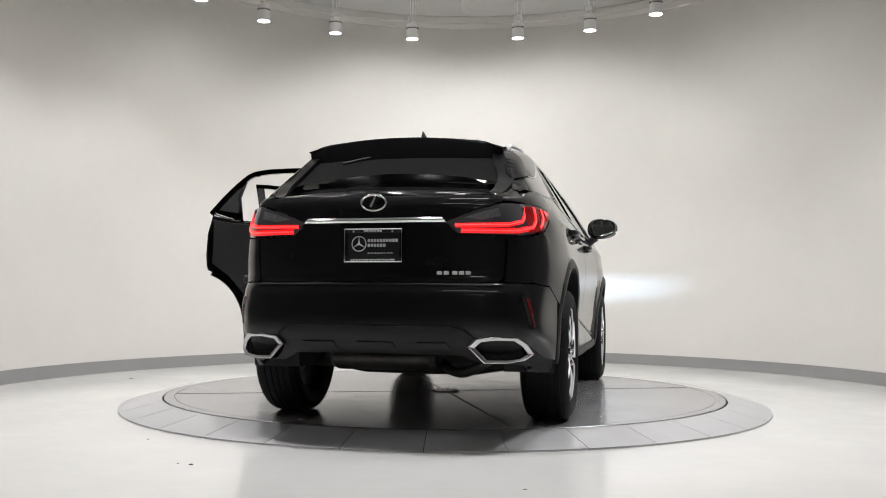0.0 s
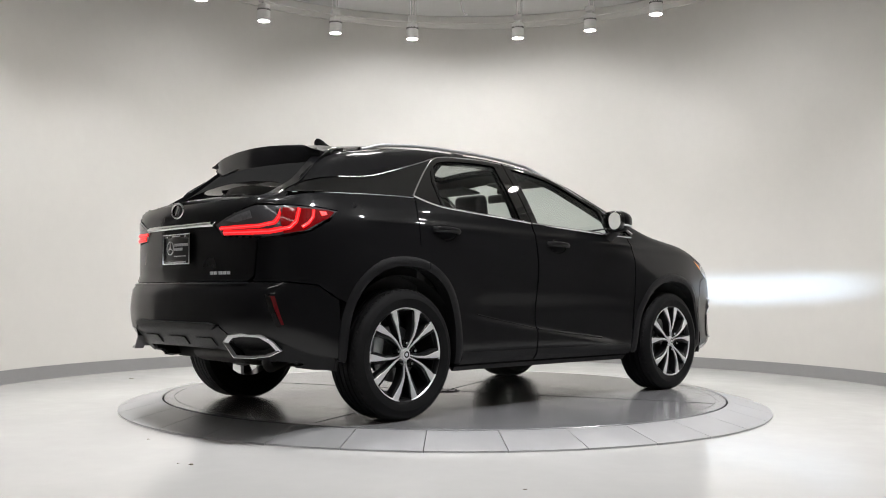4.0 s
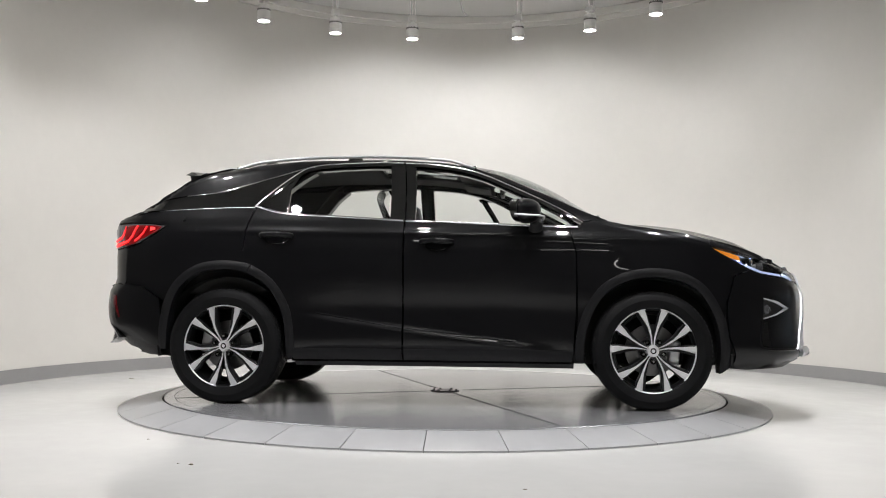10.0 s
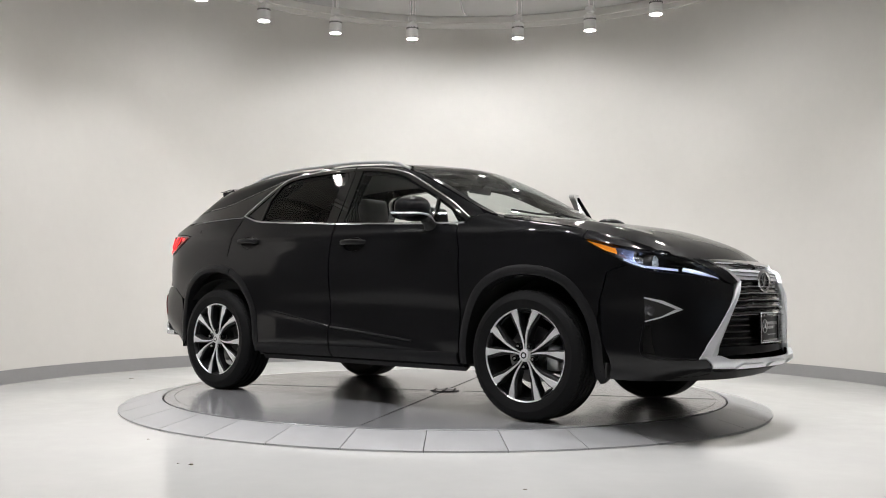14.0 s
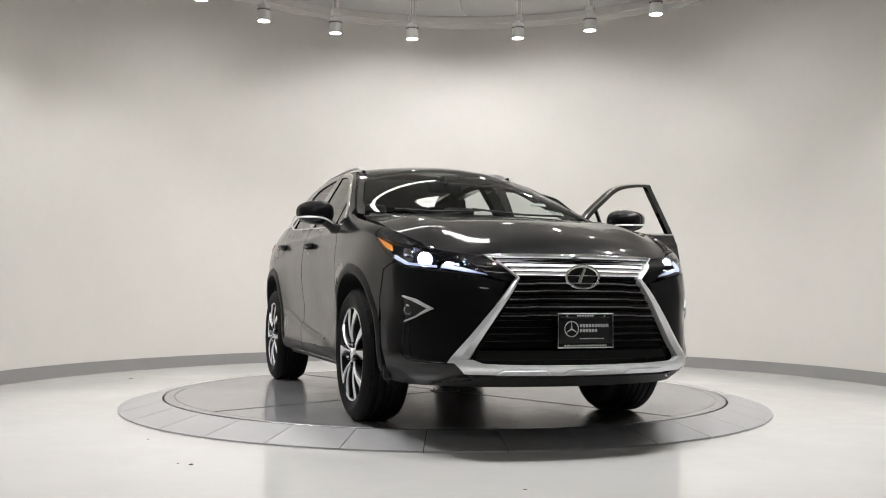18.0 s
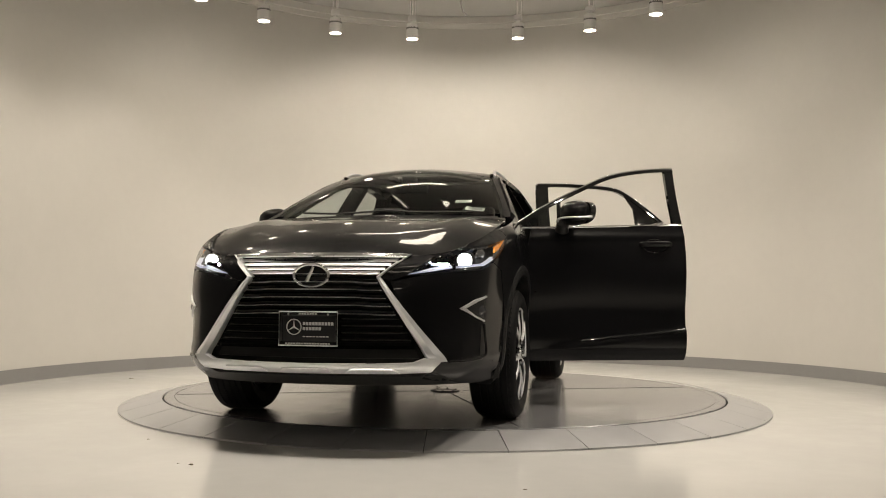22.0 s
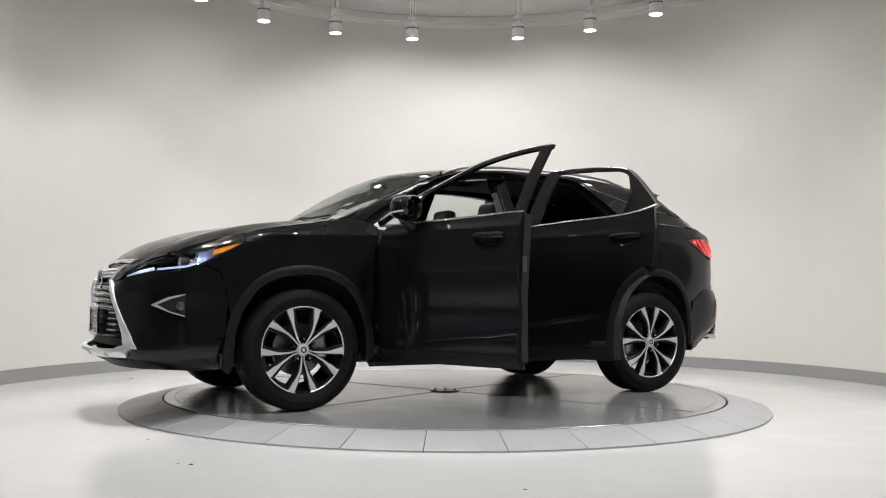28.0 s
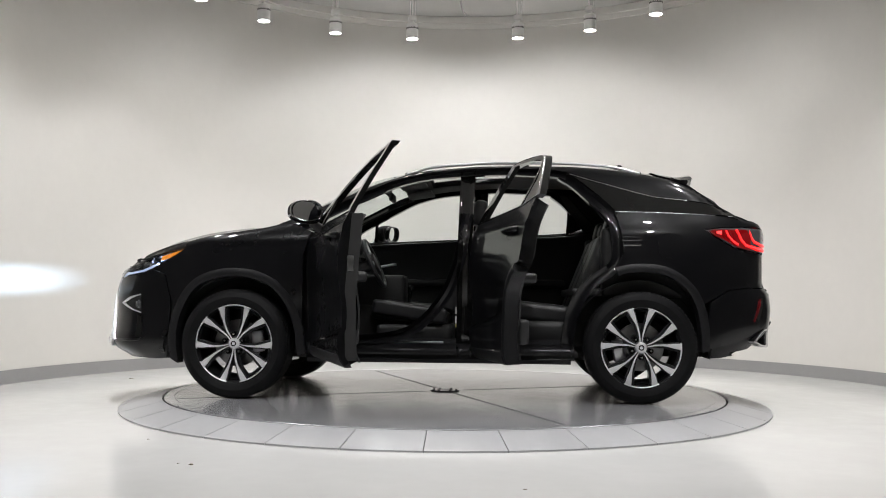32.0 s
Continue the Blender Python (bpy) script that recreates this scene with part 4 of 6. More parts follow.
def front_door(mir, opened):
    low = [p for p in FD_LOW]
    d = part("front_door", sheet(low, belt, 0.03, 0.011, depth=0.030, back=False, mirror=mir), M_PAINT, car, "gloss black front door standing open" if opened else "gloss black front door, closed")
    part("door_shell", sheet(XZ((-0.192, 0.31), (0.875, 0.31), (0.90, 0.60), (0.896, 1.0), (0.855, 1.155), (0.70, 1.168), (0.20, 1.188), (-0.19, 1.204)), belt, 0.1, 0.08, depth=0.065, off=-0.025, mirror=mir), M_SEAL, d)
    frame = spline2([(-0.198, 1.20)] + [(-0.206, 1.40), (-0.230, 1.612)], 4)
    part("window_post", band(frame, 0.0, -0.062, 0.0, 0.035, mir), M_GLOSSBLK, d, "gloss black window post")
    part("window_frame", band(FD_TOP, 0.004, -0.026, 0.002, 0.05, mir), M_GLOSSBLK, d)
    part("frame_moulding", band(FD_TOP, 0.006, -0.003, 0.006, 0.010, mir), M_CHROME, d, "thin chrome window moulding")
    part("belt_moulding", band([(-0.20, 1.213), (0.1, 1.201), (0.35, 1.191), (0.6, 1.181), (0.8, 1.174), (0.925, 1.172)], 0.008, -0.005, 0.007, 0.012, mir), M_CHROME, d, "thin chrome belt moulding")
    part("frame_bar", band([(0.668, 1.18), (0.645, 1.37)], 0.012, -0.012, 0.003, 0.02, mir), M_GLOSSBLK, d)
    part("corner_pane", sheet(FD_CORNER, belt, 0.05, 0.05, 0.004, off=-0.006, mirror=mir), M_GLASS, d)
    if not opened:
        part("window_pane", sheet(FD_GLASS, belt, 0.08, 0.06, 0.004, off=-0.008, mirror=mir), M_GLASS, d, "clear side window")
    part("lower_trim", band([(-0.20, 0.335), (0.2, 0.335), (0.6, 0.335), (0.885, 0.335)], 0.038, -0.036, 0.012, 0.05, mir), M_PLASTIC, d, "grey plastic lower door trim")
    part("side_moulding", ribbon(XZl([(-0.195, 0.505), (0.05, 0.478), (0.3, 0.455), (0.46, 0.438), (0.525, 0.430)]), 0.007, -0.007, belt, 0.009, 0.012, mir), M_PAINT, d)
    handle(0.015, 1.072, mir, d)
    wing_mirror(mir, d)
    door_card(XZ((-0.17, 0.33), (0.86, 0.33), (0.885, 0.60), (0.88, 1.0), (0.84, 1.15), (0.20, 1.18), (-0.17, 1.195)), mir, d, -0.17, 0.86)
    part("door_seal", band([(-0.197, 0.34), (-0.197, 0.7), (-0.197, 1.2)], 0.004, -0.02, -0.06, 0.03, mir), M_BLACK, d)
    part("latch", bm_box(-0.206, (0.82 if not mir else -0.86), 0.86, -0.198, (0.86 if not mir else -0.82), 0.95, 0.004), M_STEEL, d)
    if opened:
        d.matrix_basis = rot_door(0.885, 0.92, 68.6)
    return d


def rear_door(mir, opened):
    d = part("rear_door", sheet(RD_LOW, belt, 0.03, 0.011, depth=0.030, mirror=mir), M_PAINT, car, "gloss black rear door standing open" if opened else "gloss black rear door, closed")
    part("door_shell", sheet(XZ((-0.225, 0.31), (-0.225, 1.204), (-0.60, 1.228), (-0.90, 1.244), (-1.05, 1.258), (-1.21, 1.295), (-1.25, 1.18), (-1.265, 1.02), (-1.255, 0.91), (-1.10, 0.835), (-0.985, 0.685), (-0.94, 0.53), (-0.925, 0.31)), belt, 0.1, 0.08, depth=0.065, off=-0.025, mirror=mir), M_SEAL, d)
    part("window_post", band(spline2([(-0.292, 1.618), (-0.270, 1.40), (-0.262, 1.205)], 4), 0.055, -0.042, 0.0, 0.035, mir), M_GLOSSBLK, d, "gloss black window post")
    part("window_frame", band(RD_TOP, 0.004, -0.028, 0.002, 0.05, mir), M_GLOSSBLK, d)
    part("frame_moulding", band(RD_TOP, 0.006, -0.003, 0.006, 0.010, mir), M_CHROME, d, "thin chrome window moulding")
    part("belt_moulding", band(spline2([(-1.235, 1.322), (-1.17, 1.300), (-1.06, 1.272), (-0.90, 1.256), (-0.60, 1.239), (-0.216, 1.214)], 4), 0.008, -0.005, 0.007, 0.012, mir), M_CHROME, d, "thin chrome belt moulding")
    part("quarter_pane", sheet(RD_CORNER, belt, 0.05, 0.05, 0.004, off=-0.004, mirror=mir), M_GLOSSBLK, d)
    part("frame_bar", band([(-1.008, 1.265), (-1.014, 1.43), (-0.96, 1.55)], 0.012, -0.010, 0.003, 0.02, mir), M_GLOSSBLK, d)
    if not opened:
        part("window_pane", sheet(RD_GLASS, belt, 0.08, 0.06, 0.004, off=-0.008, mirror=mir), M_TINT, d, "tinted side window")
    part("lower_trim", band([(-0.93, 0.335), (-0.6, 0.335), (-0.216, 0.335)], 0.038, -0.036, 0.012, 0.05, mir), M_PLASTIC, d, "grey plastic lower door trim")
    part("side_moulding", ribbon(XZl([(-0.78, 0.605), (-0.55, 0.566), (-0.35, 0.532), (-0.22, 0.509)]), 0.003, -0.004, belt, 0.004, 0.010, mir), M_PAINT, d)
    part("arch_trim", ribbon([tuple(a * 0.8 + b * 0.2 for a, b in zip(UA_R[30], UA_R[31]))] + UA_R[31:], -CLAD, 0.004, belt, 0.011, 0.09, mir), M_PLASTIC, d, "grey plastic wheel-arch piece on the door")
    handle(-1.055, 1.112, mir, d)
    door_card(XZ((-0.25, 0.33), (-0.25, 1.195), (-0.60, 1.215), (-1.05, 1.24), (-1.20, 1.26), (-1.22, 0.95), (-1.10, 0.86), (-0.98, 0.72), (-0.93, 0.53), (-0.915, 0.33)), mir, d, -1.1, -0.28)
    if opened:
        d.matrix_basis = rot_door(-0.25, 0.91, 71.0)
    return d


for mir in (False, True):
    front_door(mir, not mir)
    rear_door(mir, not mir)

# door apertures
for mir in (False, True):
    part("centre_pillar", band(spline2([(-0.20, 0.30), (-0.205, 0.8), (-0.21, 1.21), (-0.215, 1.63)], 5), 0.050, -0.055, -0.055, 0.05, mir), M_GLOSSBLK, car)
    part("sill_step", band([(-0.95, 0.335), (-0.4, 0.335), (0.3, 0.335), (0.90, 0.335)], 0.06, -0.05, -0.045, 0.12, mir), M_PAINT, car)
    part("scuff_plate", bm_box(-0.05, -0.80 if mir else 0.755, 0.395, 0.75, -0.755 if mir else 0.80, 0.402, 0.002), M_SATIN, car)
    part("rear_door_jamb", band(spline2([(-0.90, 0.36), (-0.93, 0.55), (-0.98, 0.69), (-1.08, 0.82), (-1.20, 0.90), (-1.255, 1.0), (-1.25, 1.16), (-1.21, 1.29), (-1.10, 1.41), (-0.98, 1.53), (-0.88, 1.60)], 4), 0.035, -0.05, -0.04, 0.07, mir), M_PAINT, car)
    part("front_door_jamb", band(spline2([(0.875, 0.34), (0.895, 0.6), (0.89, 1.0), (0.86, 1.16)], 4), 0.05, -0.05, -0.05, 0.07, mir), M_PAINT, car)
    part("pillar_foot", band(spline2([(-0.20, 1.30), (-0.165, 1.05), (-0.125, 0.90), (-0.075, 0.775), (-0.01, 0.675), (0.09, 0.56), (0.22, 0.475), (0.42, 0.435), (0.62, 0.425)], 4), 0.020, -0.055, -0.055, 0.06, mir), M_PAINT, car)
    part("roof_jamb", band(spline2([(-0.92, 1.598), (-0.84, 1.616), (-0.45, 1.636), (-0.16, 1.622), (0.05, 1.604), (0.20, 1.574), (0.33, 1.533), (0.49, 1.458), (0.67, 1.371), (0.83, 1.284), (0.95, 1.20)], 4), 0.02, -0.045, -0.035, 0.05, mir), M_PAINT, car)
    s = -1 if mir else 1
    for k, (zz, hh) in enumerate(((0.50, 0.03), (0.92, 0.03))):
        part("door_hinge", bm_box(0.80, min(s * 0.82, s * 0.87), zz, 0.875, max(s * 0.82, s * 0.87), zz + hh, 0.006), M_BLACK, car)
for zz, mat in ((0.62, M_PAPER), (0.555, M_PAPER), (0.515, M_YELLOW)):
    p0 = belt(ux(-0.13, zz), zz, -0.05)
    part("pillar_sticker", moved(bm_box(-0.012, -0.0015, -0.024 if mat == M_PAPER else -0.011, 0.012, 0.0015, 0.024 if mat == M_PAPER else 0.011), Matrix.Translation(p0 + Vector((-0.02, 0.004, 0)))), mat, car, "small printed sticker on the door pillar")
# ---------- lamps, grille, bumper trim ----------
def w_grille(z):
    return float(np.interp(z, [0.33, 0.415, 0.5, 0.66, 0.815, 0.925], [0.59, 0.566, 0.514, 0.417, 0.328, 0.455]))


GPOLY = [(-w_grille(z), z) for z in (0.405, 0.5, 0.66, 0.815, 0.918)] + [(w_grille(z), z) for z in (0.918, 0.815, 0.66, 0.5, 0.405)]
grille = part("grille", sheet([(y, z) for y, z in GPOLY], lambda y, z, o=0.0: nose(y, z, o - 0.055), 0.06, 0.05, 0.01), M_BLACK, car, "tall spindle-shaped black grille with horizontal bars")


def slat(z, h, off, mat, kink=0.0, name="slat", depth=0.03):
    w = w_grille(z)
    ys = np.linspace(-w, w, 25)
    path = [(y, z + kink * step(0.62, 0.80, abs(y) / w)) for y in ys]
    part(name, ribbon(path, h / 2, -h / 2, nose, off, depth), mat, grille)


for z in (0.898, 0.876, 0.854, 0.832):
    slat(z, 0.0155, -0.008, M_SATIN)
for z in (0.800, 0.762, 0.722, 0.682, 0.640):
    slat(z, 0.026, -0.020, M_GLOSSBLK, -0.005)
    slat(z - 0.0135, 0.0055, -0.010, M_SATIN, -0.005, "slat_edge", 0.008)
for z in (0.600, 0.565, 0.53, 0.495, 0.46):
    slat(z, 0.016, -0.030, M_GLOSSBLK)
# frame of the grille
top = [(y, 0.926 - 0.004 * (abs(y) / 0.47) ** 2) for y in np.linspace(-0.465, 0.465, 31)]
part("grille_top_bar", ribbon(top, 0.011, -0.012, nose, 0.012, 0.03), M_CHROME, grille, "chrome bar along the bonnet edge")


def side_bar(mir):
    rows = [((0.470, 0.930), 0.016), ((0.405, 0.872), 0.016), ((0.338, 0.812), 0.018), ((0.366, 0.765), 0.028), ((0.444, 0.645), 0.044), ((0.524, 0.52), 0.060), ((0.586, 0.425), 0.076), ((0.602, 0.39), 0.078)]
    bm = bmesh.new()
    P = spline2([r[0] for r in rows[:3]], 4)[:-1] + spline2([r[0] for r in rows[2:]], 5)
    Wd = np.interp(np.linspace(0, 1, len(P)), np.linspace(0, 1, len(rows)), [r[1] for r in rows])
    out = []
    for (y, z), w in zip(P, Wd):
        a, b = (y - 0.004, z), (y + w, z)
        out.append([bm.verts.new(nose(a[0], z, -0.03)), bm.verts.new(nose(a[0] + 0.002, z, 0.004)), bm.verts.new(nose(y + w * 0.45, z, 0.018)), bm.verts.new(nose(b[0], z, 0.008)), bm.verts.new(nose(b[0] + 0.003, z, -0.02))])
    for f in ring_faces(out, False):
        bm.faces.new(f)
    bmesh.ops.recalc_face_normals(bm, faces=bm.faces[:])
    finish(bm, 35)
    return flip(bm) if mir else bm


for mir in (False, True):
    part("grille_side_bar", side_bar(mir), M_SATIN, grille, "satin silver side bar of the grille")
low = [(-0.662, 0.405), (-0.600, 0.336), (-0.3, 0.330), (0, 0.328), (0.3, 0.330), (0.600, 0.336), (0.662, 0.405), (0.578, 0.408), (0.53, 0.388), (0.25, 0.380), (0, 0.378), (-0.25, 0.380), (-0.53, 0.388), (-0.578, 0.408)]
part("lower_lip", sheet(low, lambda y, z, o=0.0: nose(y, z, o + 0.014 + 0.008 * step(0.31, 0.36, z)), 0.04, 0.014, 0.03), M_SATIN, grille, "satin silver lower lip of the bumper")
for a, b in ((-0.46, -0.20), (-0.14, 0.14), (0.20, 0.46)):
    part("lip_recess", sheet([(a, 0.332), (a + 0.03, 0.354), (b - 0.03, 0.354), (b, 0.332)], lambda y, z, o=0.0: nose(y, z, o + 0.034), 0.05, 0.02, 0.012), M_SATIN, grille)


def emblem(surf, z, s, mat_ring, parent):
    """Oval badge, drawn as a plain ring with one plain stroke."""
    c = surf(0, z, 0.014 if z > 1 else -0.006)
    n = (surf(0, z, 0.05) - surf(0, z, 0.0)).normalized()
    k = 1 if n.x > 0 else -1
    up = Vector((0, 1, 0)).cross(n)
    up = up if up.z > 0 else -up
    loop = [c + Vector((0, 1, 0)) * 0.092 * s * math.cos(a) + up * 0.057 * s * math.sin(a) for a in [2 * math.pi * i / 40 for i in range(40)]]
    back = [p - n * 0.006 for p in loop]
    e = part("badge", (back + [c - n * 0.004], [(i, (i + 1) % 40, 40) for i in range(40)]), M_GLOSSBLK, parent, "oval chrome maker's badge")
    part("badge_ring", tube(loop, 0.0085 * s, 8, closed=True), mat_ring, e)
    side = Vector((0, k, 0))
    part("badge_stroke", tube([c + side * 0.012 * s + up * 0.045 * s, c - side * 0.022 * s - up * 0.03 * s], [0.008 * s, 0.011 * s], 6), mat_ring, e)


emblem(nose, 0.817, 1.0, M_CHROME, car)
emblem(tail, 1.198, 0.72, M_CHROME, car)


def plate(surf, z, y0, w, h, off, parent):
    """Dealer plate in a bright frame; its print is plain bars."""
    c = surf(y0, z, off)
    k = 1 if c.x > 0 else -1
    tilt = Matrix.Translation(c) @ Matrix.Rotation(radians(90 if k > 0 else -90), 4, "Z")
    base = part("number_plate", moved(bm_box(-w / 2, -0.003, -h / 2, w / 2, 0.003, h / 2, 0.002), tilt), M_INK, parent, "black dealer plate with grey print")
    t = 0.012
    for nm, b in (("plate_frame", (-w / 2 - t, -0.009, -h / 2 - t, w / 2 + t, 0.006, -h / 2 + 0.008)), ("plate_frame", (-w / 2 - t, -0.009, h / 2 - 0.008, w / 2 + t, 0.006, h / 2 + t)),
                  ("plate_frame", (-w / 2 - t, -0.009, -h / 2 + 0.008, -w / 2 + 0.004, 0.006, h / 2 - 0.008)), ("plate_frame", (w / 2 - 0.004, -0.009, -h / 2 + 0.008, w / 2 + t, 0.006, h / 2 - 0.008))):
        part(nm, moved(bm_box(*b, 0.003), tilt), M_GLOSSBLK, base)
    e = w / 2 + t
    f = h / 2 + t
    rim = [(-e, -f), (e, -f), (e, f), (-e, f)]
    part("frame_edge", moved(tube([(a, -0.010, b) for a, b in rim], 0.004, 6, closed=True), tilt), M_SATIN, base)
    # ring mark and print bars
    lx = -w * 0.27
    part("plate_mark", moved(tube([(lx + 0.038 * math.cos(a), -0.0045, 0.008 + 0.038 * math.sin(a)) for a in [2 * math.pi * i / 28 for i in range(28)]], 0.003, 6, closed=True), tilt), M_PRINT, base)
    for a in (90, 210, 330):
        part("plate_mark", moved(tube([(lx, -0.0045, 0.008), (lx + 0.036 * math.cos(radians(a)), -0.0045, 0.008 + 0.036 * math.sin(radians(a)))], [0.005, 0.001], 4), tilt), M_PRINT, base)
    for x0, x1, zz, hh in ((-0.03, 0.135, 0.025, 0.016), (-0.03, 0.07, 0.0, 0.016), (-0.03, 0.11, -0.040, 0.005)):
        n = max(3, int((x1 - x0) / 0.016))
        for i in range(n):
            a = x0 + (x1 - x0) * i / n
            part("print_bar", moved(bm_box(a, -0.0048, zz - hh / 2, a + (x1 - x0) / n * 0.78, -0.0032, zz + hh / 2), tilt), M_PRINT, base)
    for x0, x1, zz in ((-0.05, 0.05, h / 2 + 0.002), (-0.12, 0.12, -h / 2 - 0.002)):
        n = int((x1 - x0) / 0.014)
        for i in range(n):
            a = x0 + (x1 - x0) * i / n
            part("print_bar", moved(bm_box(a, -0.0102, zz - 0.004, a + 0.0105, -0.0088, zz + 0.004), tilt), M_PRINT, base)
    for x0 in (-0.105, 0.105):
        part("plate_screw", moved(lathe([(0, -0.012), (0.006, -0.011), (0.007, -0.008), (0, -0.008)], 10, "y", center=(x0, 0, h / 2 + 0.0)), tilt), M_CHROME, base)


plate(nose, 0.55, 0.0, 0.285, 0.145, -0.010, car)
plate(tail, 0.977, 0.0, 0.285, 0.145, 0.016, car)

# model badge: plain bars
for i, y in enumerate((-0.345, -0.381, -0.424, -0.458, -0.492)):
    p = tail(y, 0.836, 0.003)
    part("model_badge", moved(bm_box(-0.003, -0.0130, -0.009, 0.003, 0.0130, 0.009, 0.002), Matrix.Translation(p) @ Matrix.Rotation(0.12, 4, "Z")), M_SATIN, car)

# headlamps
M_LAMPBOWL = material("lamp_housing_silver", (0.34, 0.38, 0.60), 0.22, metal=0.8, vary=0.1, scale=30)
LAMP_C = (2.06, 0.722, 0.906)


def headlamp(mir):
    sg = -1 if mir else 1
    base = part("headlamp", sheet(HEAD, lambda u, z, o=0.0: belt(u, z, o - 0.16), 0.04, 0.03, 0.0, mirror=mir), M_LAMPBOWL, car, "sharp slanted headlamp, switched on")
    part("lamp_rim", ribbon(HEAD + [HEAD[0]], 0.0, 0.010, lambda u, z, o=0.0: belt(u, z, o - 0.02), 0.0, 0.13, mir), M_BLACK, base)
    part("lamp_cover", sheet(HEAD, belt, 0.04, 0.03, 0.003, off=-0.001, mirror=mir), M_LAMPCLR, base)
    amber = XZ((1.778, 1.034), (1.88, 1.006), (1.945, 0.985), (1.955, 0.955), (1.89, 0.975))
    part("turn_lamp", sheet(amber, belt, 0.03, 0.02, 0.01, off=-0.012, mirror=mir), M_AMBER, base, "amber side marker")
    part("running_light", sheet(FZ((0.485, 0.826), (0.60, 0.842), (0.70, 0.862), (0.69, 0.880), (0.60, 0.860)), belt, 0.03, 0.015, 0.008, off=-0.018, mirror=mir), M_DRL, base, "white arrow-shaped running light")
    part("running_light", ribbon(XZ((1.99, 0.925), (2.04, 0.905), (2.10, 0.884)) + FZ((0.72, 0.866)), 0.006, -0.006, belt, -0.02, 0.01, mir), M_DRL, base)
    c = Vector((LAMP_C[0], LAMP_C[1] * sg, LAMP_C[2]))
    part("reflector", moved(lathe([(0.050, 0.0), (0.052, 0.02), (0.047, 0.02), (0.046, -0.02), (0.050, -0.02)], 28, "x", close=True), Matrix.Translation(c + Vector((-0.012, 0, 0)))), M_CHROME, base)
    part("projector_tube", moved(lathe([(0.038, -0.04), (0.040, 0.055), (0.044, 0.055), (0.046, -0.04)], 28, "x", close=True), Matrix.Translation(c)), M_BLACK, base)
    part("projector_lens", moved(lathe([(0.0, 0.018), (0.020, 0.015), (0.032, 0.006), (0.0375, -0.006)], 28, "x"), Matrix.Translation(c + Vector((-0.028, 0, 0)))), M_BULB, base, "glowing blue-white projector lens")
    # low beam: a bright strip behind a flat slot
    z0, yy = 0.888, 0.612
    x1 = nose(yy + 0.06, z0).x - 0.014
    x0 = x1 - 0.12
    walls = join_bm(bm_box(x0 - 0.008, yy - 0.056, z0 + 0.0008, x1, yy + 0.056, z0 + 0.006), bm_box(x0 - 0.008, yy - 0.056, z0 - 0.017, x1, yy + 0.056, z0 - 0.014),
                    bm_box(x0 - 0.008, yy - 0.059, z0 - 0.014, x1, yy - 0.056, z0 + 0.0008), bm_box(x0 - 0.008, yy + 0.056, z0 - 0.014, x1, yy + 0.059, z0 + 0.0008), bm_box(x0 - 0.008, yy - 0.056, z0 - 0.014, x0 - 0.004, yy + 0.056, z0 + 0.0008))
    part("beam_slot", flip(walls) if mir else walls, M_VOID, base)
    em = mesh_from("low_beam", [(x0, (yy - 0.050) * sg, z0 - 0.008), (x0, (yy + 0.050) * sg, z0 - 0.008), (x0, (yy + 0.050) * sg, z0 + 0.001), (x0, (yy - 0.050) * sg, z0 + 0.001)], [(0, 1, 2, 3) if sg > 0 else (3, 2, 1, 0)])
    part("low_beam", em, M_HEAD, base, "bright blue-white low beam")
    part("inner_lamp", moved(lathe([(0.0, 0.014), (0.02, 0.010), (0.030, 0.0)], 20, "x"), Matrix.Translation((2.03, 0.785 * sg, 0.945))), M_CHROME, base)


M_BULB = material("projector_glow", (0.9, 0.9, 0.9), 0.2, emit=(0.80, 0.90, 1.0), strength=60.0)
for mir in (False, True):
    headlamp(mir)


